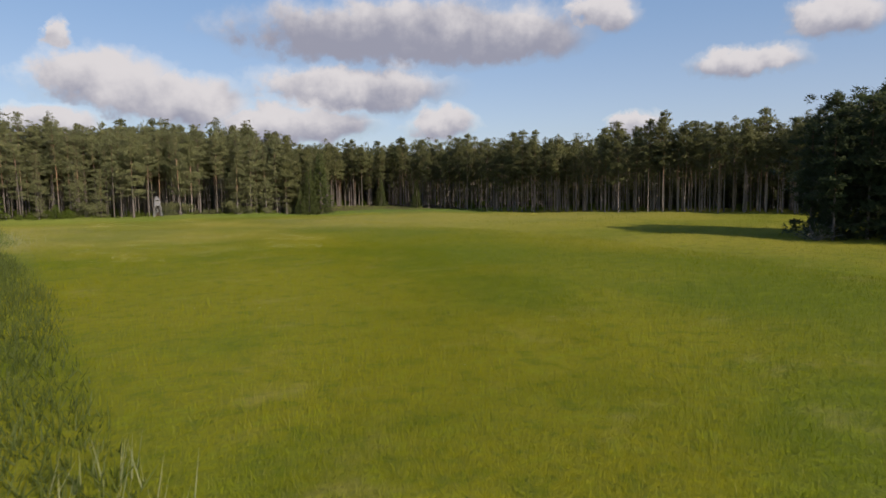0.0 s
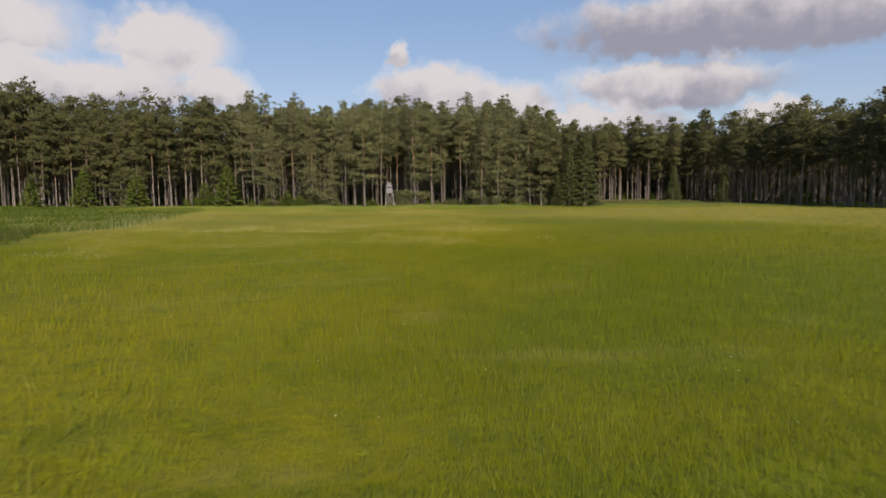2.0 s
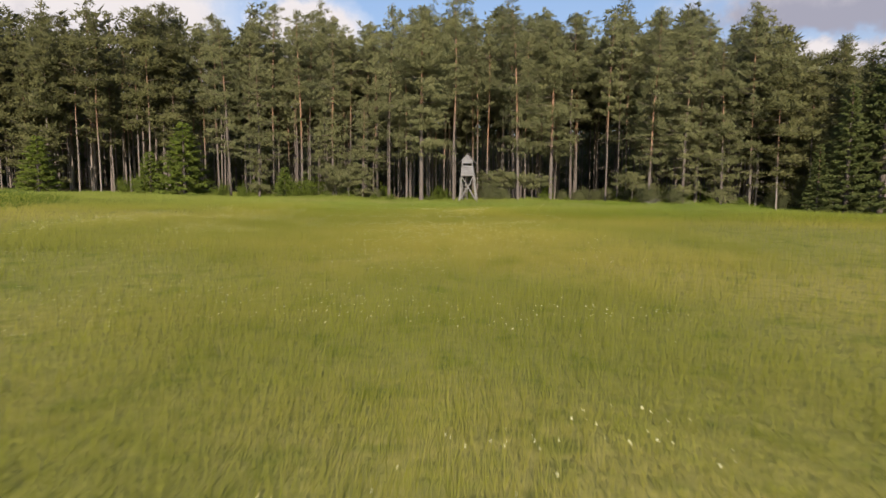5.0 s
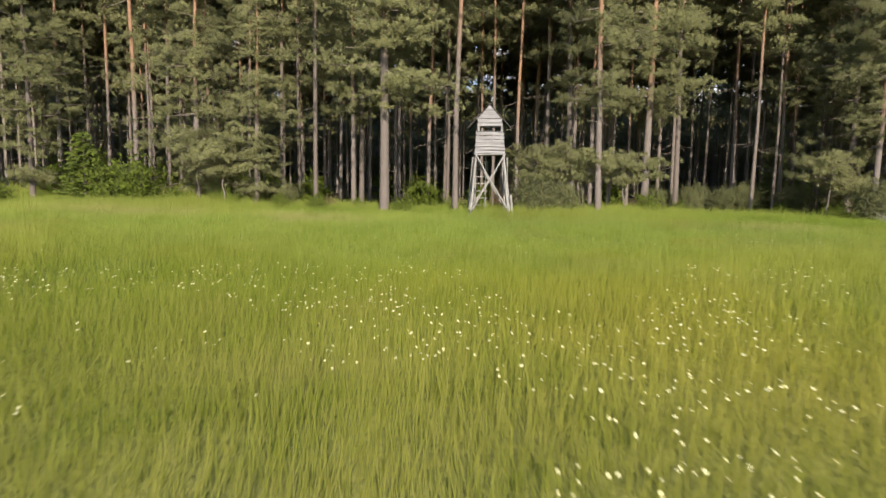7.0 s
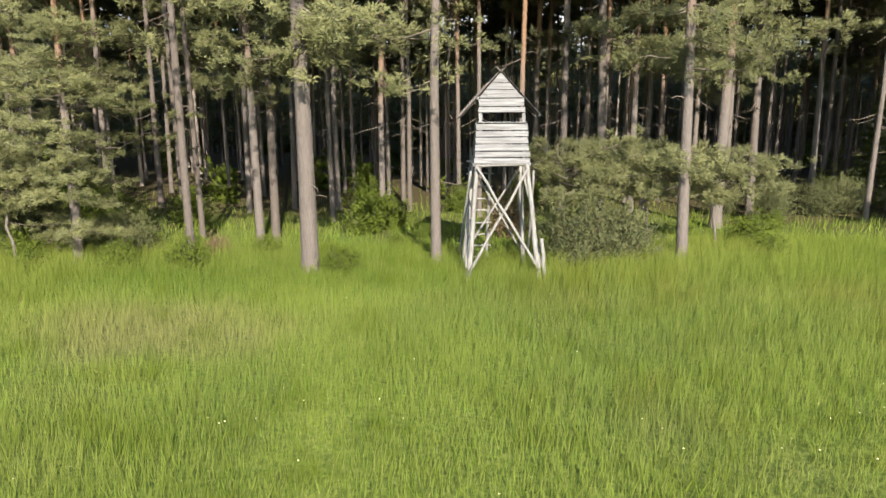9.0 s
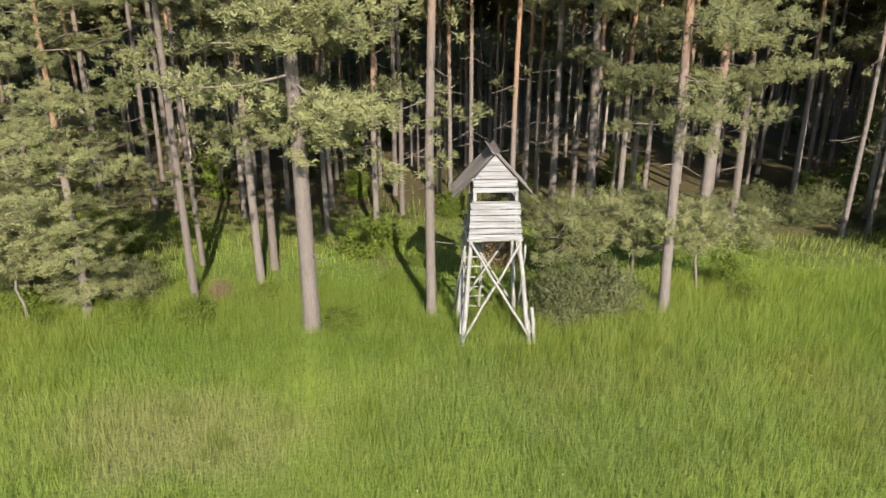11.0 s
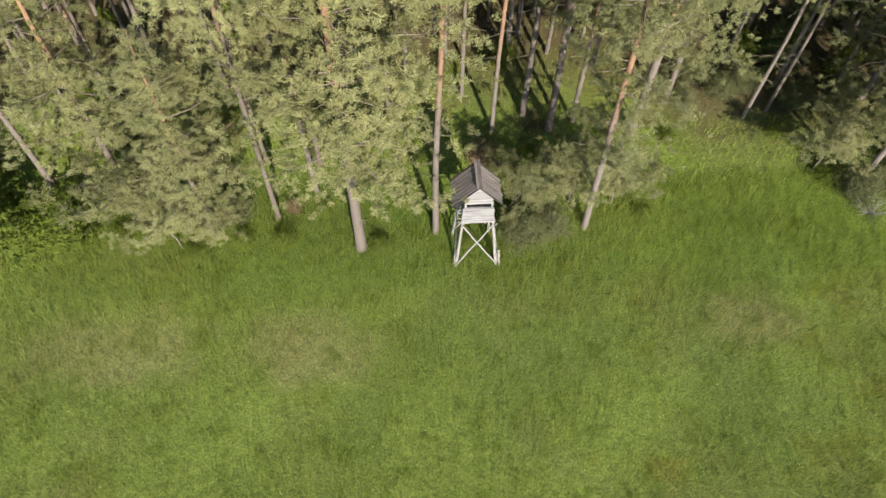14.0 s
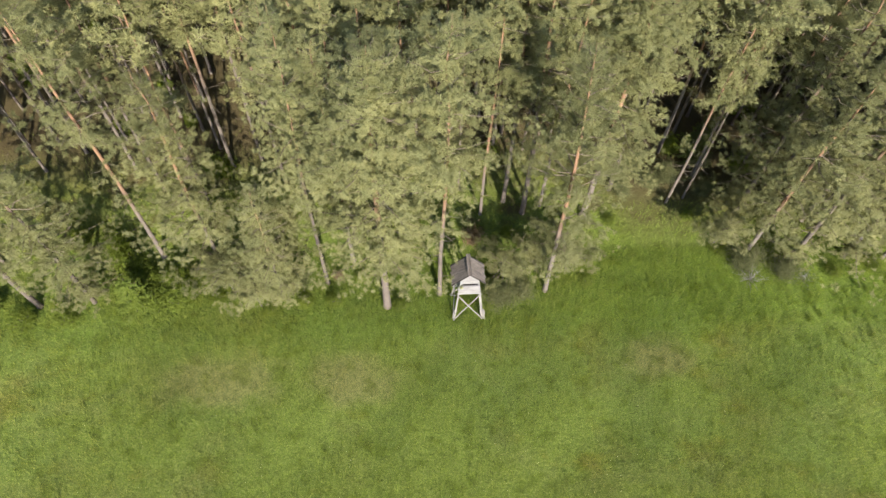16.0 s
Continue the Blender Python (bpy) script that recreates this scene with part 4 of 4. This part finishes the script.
# cabin corner posts; the cabin narrows slightly upwards
LEFT = lambda z: -0.745 + (z - 3.10) * 0.052
RIGHT = lambda z: 0.615 - (z - 3.10) * 0.10
Y0, Y1 = 0.24, 1.52
for x, y in ((LEFT(3.7) + 0.06, Y0 + 0.07), (RIGHT(3.7) - 0.06, Y0 + 0.07), (LEFT(3.7) + 0.06, Y1 - 0.07), (RIGHT(3.7) - 0.06, Y1 - 0.07)):
    board("corner_post", stand, (x, y, 3.12), (x - 0.03 * (1 if x > 0 else -1), y, 4.46), 0.09, 0.09, BOARD)

front = [(3.08, 3.235), (3.245, 3.40), (3.408, 3.585), (3.595, 3.76), (3.77, 3.925), (3.935, 4.12), (4.375, 4.52), (4.53, 4.73)]
for lo, hi in front:
    z = (lo + hi) / 2
    over = 0.03 if hi < 4.2 else 0.0
    board("front_board", stand, (LEFT(z) - over - wob.uniform(0, 0.015), Y0 - wob.uniform(0, 0.006), z + wob.uniform(-0.004, 0.004)),
          (RIGHT(z) + over + wob.uniform(0, 0.015), Y0, z), (hi - lo) - 0.018, 0.026, BOARD)
    board("back_board", stand, (LEFT(z), Y1, z), (RIGHT(z), Y1 + 0.004, z), (hi - lo), 0.026, BOARD) if not 3.7 < z < 4.2 else None


def gable_board(lo, hi, y):
    """A board of the gable, cut to the slope at both ends."""
    half = lambda z: max(0.02, (5.36 - z) * 0.90)
    mid = -0.13
    bm = bmesh.new()
    pts = [(max(mid - half(lo), LEFT(lo)), lo), (min(mid + half(lo), RIGHT(lo)), lo), (min(mid + half(hi), RIGHT(hi)), hi), (max(mid - half(hi), LEFT(hi)), hi)]
    lower = [bm.verts.new((x, y - 0.013, z)) for x, z in pts]
    upper = [bm.verts.new((x, y + 0.013, z)) for x, z in pts]
    bm.faces.new(lower), bm.faces.new(upper[::-1])
    for i in range(4):
        j = (i + 1) % 4
        bm.faces.new((lower[j], lower[i], upper[i], upper[j]))
    bmesh.ops.recalc_face_normals(bm, faces=bm.faces[:])
    me = bpy.data.meshes.new("gable_board")
    bm.to_mesh(me)
    bm.free()
    me.materials.append(BOARD)
    part("gable_board", me, stand)


for y in (Y0, Y1):
    for lo, hi in ((4.745, 4.935), (4.95, 5.10), (5.115, 5.34)):
        gable_board(lo, hi, y)
for side, sx in ((LEFT, 1), (RIGHT, -1)):
    for lo, hi in ((3.09, 3.28), (3.29, 3.47), (3.48, 3.67), (3.68, 3.86), (3.87, 4.06), (4.24, 4.42)):
        z = (lo + hi) / 2
        board("side_board", stand, (side(z) + 0.012 * sx, Y0 + 0.02, z), (side(z) + 0.012 * sx, Y1 - 0.02, z), hi - lo, 0.024, SIDE_BOARD)
board("sill", stand, (LEFT(4.13) - 0.02, Y0 - 0.03, 4.135), (RIGHT(4.13) + 0.02, Y0 - 0.03, 4.135), 0.025, 0.10, BOARD, "narrow shooting sill")
board("bench", stand, (-0.66, 1.2, 3.58), (0.50, 1.2, 3.58), 0.03, 0.32, SIDE_BOARD, "plank seat inside the cabin")

# roof: rafters, laths and boards running down both slopes
RIDGE = (-0.13, 5.41)
EAVES = ((-1.17, 4.27), (0.89, 4.31))
for (ex, ez), nm in zip(EAVES, ("roof_slope", "roof_slope")):
    slope = part(nm, bpy.data.meshes.new("roof_slope"), stand, "slope of weathered brown-grey boards")
    rb = bmesh.new()
    d = Vector((ex - RIDGE[0], 0, ez - RIDGE[1]))
    m = Matrix.Translation((RIDGE[0] + d.x * 0.55, 0.92, RIDGE[1] - 0.05 + d.z * 0.55)) @ Matrix.Rotation(-math.atan2(d.z, d.x), 4, "Y") @ Matrix.Diagonal((0.09, 1.36, 0.04, 1))
    bmesh.ops.create_cube(rb, size=1, matrix=m)
    bmesh.ops.bevel(rb, geom=rb.edges[:], offset=0.006, segments=1, affect="EDGES")
    rb.to_mesh(slope.data)
    rb.free()
    slope.data.materials.append(BOARD)
    for y in (0.32, 0.92, 1.56):
        board("rafter", slope, (RIDGE[0], y, RIDGE[1] - 0.035), (ex * 0.97, y, ez - 0.005), 0.035, 0.05, ROOF_EDGE)
    n = 15
    for i in range(n):
        y = 0.18 + (i + 0.5) * 1.5 / n
        proud = (0.014 if i % 2 else 0.0) + wob.uniform(0, 0.008)
        s = wob.uniform(0.95, 1.05)
        ob = board("roof_board", slope, (RIDGE[0], y, RIDGE[1] + proud), (RIDGE[0] + (ex - RIDGE[0]) * s, y + wob.uniform(-0.01, 0.01), RIDGE[1] + (ez - RIDGE[1]) * s + proud),
                   0.016, 1.5 / n * (1.12 if i % 2 else 0.96), ROOF if 0 < i < n - 1 else ROOF_EDGE)
board("ridge_board", stand, (RIDGE[0] - 0.06, 0.17, RIDGE[1] + 0.025), (RIDGE[0] - 0.06, 1.70, RIDGE[1] + 0.03), 0.022, 0.17, ROOF, roll=0.75)
board("ridge_board", stand, (RIDGE[0] + 0.06, 0.17, RIDGE[1] + 0.02), (RIDGE[0] + 0.06, 1.70, RIDGE[1] + 0.03), 0.022, 0.17, ROOF, roll=-0.75)

ladder = part("ladder", bpy.data.meshes.new("ladder"), stand, "pole ladder up to the cabin's back")
lb = [tube([(x, 2.60, -0.1), (x + 0.02, 2.06, 1.8), (x, 1.62, 3.4)], [0.045, 0.042, 0.036], 7) for x in (-0.78, -0.26)]
ladder.data = mesh_of("ladder", *join(lb), [POLE])
for i in range(9):
    t = (i + 0.7) / 9.6
    y, z = 2.60 + (1.62 - 2.60) * t, -0.1 + 3.5 * t
    pole("rung", ladder, (-0.90, y - 0.04, z), (-0.14, y - 0.04, z + wob.uniform(-0.02, 0.02)), 0.028, 0.026)


# ---------- grass and flowers ----------
LANE = [(-24, -172), (-9, -154), (2, -135), (8, -108), (5, -60), (0, -32), (-2, -14)]


def lane_distance(x, y):
    best = np.full(len(x), 1e9)
    for (ax, ay), (bx, by) in zip(LANE, LANE[1:]):
        dx, dy = bx - ax, by - ay
        t = np.clip(((x - ax) * dx + (y - ay) * dy) / (dx * dx + dy * dy), 0, 1)
        best = np.minimum(best, np.hypot(x - ax - t * dx, y - ay - t * dy))
    return best


gr = np.random.default_rng(77)


def blades(x, y, height, width, lean=0.22):
    """One upright, slightly leaning triangle for every place."""
    n = len(x)
    a = gr.uniform(0, np.pi, n)
    wave = np.sin(x * 0.83 + 2.1 * np.sin(y * 0.41)) + np.sin(y * 0.97 + 1.9 * np.sin(x * 0.37 + 1.0)) + np.sin(x * 0.29 - y * 0.33)
    tall = height * gr.uniform(0.55, 1.25, n) * (1 + 0.11 * wave)
    z = swell(x, y) - 0.02
    half = np.column_stack([np.cos(a), np.sin(a), np.zeros(n)]) * (width * gr.uniform(0.7, 1.4, n) * 0.5)[:, None]
    root = np.column_stack([x, y, z])
    tip = root + np.column_stack([gr.normal(0.06, lean, n) * tall, gr.normal(0.05, lean, n) * tall, tall])
    v = np.stack([root - half, root + half, tip], 1).reshape(-1, 3)
    return v, np.arange(n * 3).reshape(-1, 3)


def scatter(n, x0, x1, y0, y1):
    return gr.uniform(x0, x1, n), gr.uniform(y0, y1, n)


def make_grass():
    sets = []
    x, y = scatter(2100000, -30, 22, -170, -14)
    d = lane_distance(x, y)
    keep = gr.uniform(0, 1, len(x)) < np.where(d < 4.0, 1.0, np.exp(-(d - 4.0) / 2.0))
    x, y = x[keep], y[keep]
    sets.append(blades(x, y, np.where(y < -22, 0.23, 0.31), 0.0085))
    x, y = scatter(430000, -45, 40, -172, -2)
    keep = (lane_distance(x, y) > 4.5) & (lane_distance(x, y) < 30)
    sets.append(blades(x[keep], y[keep], 0.31, 0.018))
    # close fine grass round the stand, taller along the wood
    x, y = scatter(520000, -26, 24, -18, 5)
    fade = gr.uniform(0, 1, len(x)) < np.clip((y + 18) / 4, 0, 1) * np.clip((26 - np.abs(x + 1)) / 9, 0, 1)
    bay = ~((y > 2.2) & (np.abs(x) < 1.2))
    x, y = x[fade & bay], y[fade & bay]
    sets.append(blades(x, y, np.interp(y, [-10, -3, 1], [0.30, 0.40, 0.46]), 0.0075, 0.2))
    # tufts that stand above the rest and shade it, most of them along the wood
    x, y = scatter(9000, -30, 30, -13, 4)
    keep = (gr.uniform(0, 1, len(x)) < np.interp(y, [-13, -6, -2, 1], [0.04, 0.1, 0.26, 0.5])) & ~((y > 1.0) & (np.abs(x) < 1.4))
    x, y = x[keep], y[keep]
    spread, top = gr.uniform(0.06, 0.2, len(x)), np.interp(y, [-12, -3, 1], [0.36, 0.45, 0.54]) * gr.uniform(0.8, 1.2, len(x))
    x, y, spread, top = (np.repeat(a, 34) for a in (x, y, spread, top))
    sets.append(blades(x + gr.normal(0, 1, len(x)) * spread, y + gr.normal(0, 1, len(x)) * spread, top, 0.010, 0.26))
    x, y = scatter(150000, -48, 48, -26, 5)
    keep = (np.abs(x + 1) > 17) | (y < -15)
    sets.append(blades(x[keep], y[keep], 0.36, 0.014))
    # thin straw coloured seed heads over the open meadow
    x, y = scatter(330000, -30, 26, -116, -16)
    d = lane_distance(x, y)
    keep = gr.uniform(0, 1, len(x)) < np.where(d < 4.0, 1.0, np.exp(-(d - 4.0) / 6.0)) * np.clip((y + 116) / 40, 0.1, 1)
    sets.append(blades(x[keep], y[keep], 0.46, 0.0065, 0.16))
    x, y = scatter(110000, -16, 15, -50, -13)
    sets.append(blades(x, y, 0.46, 0.006, 0.16))
    x, y = scatter(45000, -36, 36, 4, 30)
    inside = (gr.uniform(0, 1, len(x)) < np.exp(-np.clip(y - 9, 0, None) / 5)) & ((x < 10) | (y < 9))
    sets.append(blades(x[inside], y[inside], 0.42, 0.03))
    x, y = scatter(150000, -130, 125, -170, 37)
    keep = (lane_distance(x, y) > 22) & ((y < 3) | ((x > 42) & (x < 80)))
    sets.append(blades(x[keep], y[keep], 0.3, 0.06))
    ob = new("grass", mesh_of("grass", *join(sets), [GRASS]))
    tagged(ob, "knee-high meadow grass, green to straw coloured", "grass", kind="stuff")


make_grass()


def make_dark_strip():
    """A strip of taller dark green growth along the west of the meadow, fringed with pale stalks."""
    x, y = scatter(170000, -120, -22, -86, 4)
    east = np.interp(y, [-86, -66, -40, -20, -8, 4], [-30, -26.5, -29, -32, -42, -80])
    north = np.interp(x, [-120, -44], [4, -7])
    keep = (x < east + gr.normal(0, 1.0, len(x))) & (y < north) & (y > -84 + 3 * np.sin(x * 0.3) + gr.exponential(2.0, len(x)))
    ob = new("dark_grass", mesh_of("dark_grass", *blades(x[keep], y[keep], 0.32, 0.06, 0.35), [CROP]))
    tagged(ob, "strip of taller dark green grass", "grass", kind="stuff")
    y = gr.uniform(-78, -48, 700)
    x = np.interp(y, [-86, -66, -40, -20, -8], [-30, -26.5, -29, -32, -42]) + gr.exponential(2.2, 700) * gr.choice([-1.5, 0.6], 700)
    keep = gr.uniform(0, 1, 700) < 0.5 + 0.5 * np.sin(y * 0.9)
    x2, y2 = scatter(40, -21.5, -18.4, -155.5, -151.5)
    xs, ys = np.concatenate([x[keep], x2]), np.concatenate([y[keep], y2])
    ob = new("pale_stalks", mesh_of("pale_stalks", *blades(xs, ys, 1.0, 0.032, 0.2), [REED]))
    tagged(ob, "pale dry stalks at the edge of the dark grass", "grass", kind="stuff")


make_dark_strip()


def make_herbs():
    """Waist-high dull green herbs along the west side of the flight's start."""
    x, y = scatter(80000, -46, -18, -172, -70)
    east = np.interp(y, [-172, -152, -140, -117, -86, -70], [-20.5, -19.8, -20.8, -21.8, -25.5, -30])
    ragged = np.sin(y * 0.7) + np.sin(y * 0.31 + 1.0) + np.sin(x * 0.5)
    keep = (x < east - gr.exponential(1.2, len(x)) + 0.4) & (x > -36 + 3.0 * ragged - gr.exponential(3.0, len(x)))
    keep &= (y > -164 + 3 * np.sin(x * 0.4) - gr.exponential(2.0, len(x))) & (y < -80 + 3 * np.sin(x * 0.6) + gr.exponential(2.0, len(x)))
    ob = new("tall_herbs", mesh_of("tall_herbs", *blades(x[keep], y[keep], 0.62, 0.05, 0.4), [HERB]))
    tagged(ob, "dull green waist-high herbs beside the meadow", "grass", kind="stuff")


make_herbs()


def make_daisies():
    """Oxeye daisies: white petals round a yellow eye, in drifts."""
    pts = []
    for n, x0, x1, y0, y1, bias in ((36000, -20, 15, -104, -74, 0.57), (15000, -16, 22, -74, -18, 0.55), (900, -18, 16, -150, -104, 0.55), (360, -24, 26, -18, -2, 0.0), (1500, -20, 22, -32, -8, 0.53), (9000, -17, 18, -48, -22, 0.56)):
        for _ in range(n):
            x, y = float(gr.uniform(x0, x1)), float(gr.uniform(y0, y1))
            if noise.noise((x * 0.23, y * 0.23, 3.1)) * 0.5 + 0.5 + noise.noise((x * 0.9, y * 0.9, 7.0)) * 0.22 > bias + 0.06 * max(0.0, x - 7.0):
                pts.append((x, y))
    p = np.array(pts)
    n = len(p)
    k = 6
    r = gr.uniform(0.008, 0.0135, n) * np.where((p[:, 1] > -50) & (p[:, 1] < -18), 1.25, 1.0)
    z = swell(p[:, 0], p[:, 1]) + gr.uniform(0.28, 0.42, n) + np.where((p[:, 1] > -50) & (p[:, 1] < -18), 0.05, 0.0)
    up = np.column_stack([gr.normal(0.05, 0.3, n), gr.normal(-0.35, 0.3, n), np.ones(n)])
    up /= np.linalg.norm(up, axis=1, keepdims=True)
    u = np.cross(up, [1.0, 0.2, 0.1])
    u /= np.linalg.norm(u, axis=1, keepdims=True)
    w = np.cross(up, u)
    c = np.column_stack([p, z])
    a = np.arange(k) * 2 * np.pi / k
    ring = lambda ang, rad: c[:, None] + rad * r[:, None, None] * (np.cos(ang)[None, :, None] * u[:, None] + np.sin(ang)[None, :, None] * w[:, None])
    petals = np.stack([np.repeat(c[:, None], k, 1), ring(a - 0.42, 1.0), ring(a + 0.42, 1.0)], 2).reshape(-1, 3)
    eye = np.stack([np.repeat((c + up * 0.006)[:, None], 3, 1), (ring(np.arange(3) * 2.0944, 0.38) + up[:, None] * 0.003), (ring((np.arange(3) + 1) * 2.0944, 0.38) + up[:, None] * 0.003)], 2).reshape(-1, 3)
    side = np.array([0.004, 0, 0])
    foot = np.column_stack([p + gr.normal(0, 0.05, p.shape), z - 0.36])
    stalk = np.stack([foot - side, foot + side, c - up * 0.004], 1).reshape(-1, 3)
    v = np.concatenate([petals, eye, stalk])
    f = np.arange(len(v)).reshape(-1, 3)
    idx = np.concatenate([np.zeros(len(petals) // 3), np.ones(len(eye) // 3), np.full(len(stalk) // 3, 2)])
    ob = new("oxeye_daisies", mesh_of("oxeye_daisies", v, f, [PETAL, YOLK, GRASS], idx))
    tagged(ob, "drifts of white oxeye daisies in the grass", "flowers", kind="stuff")


make_daisies()
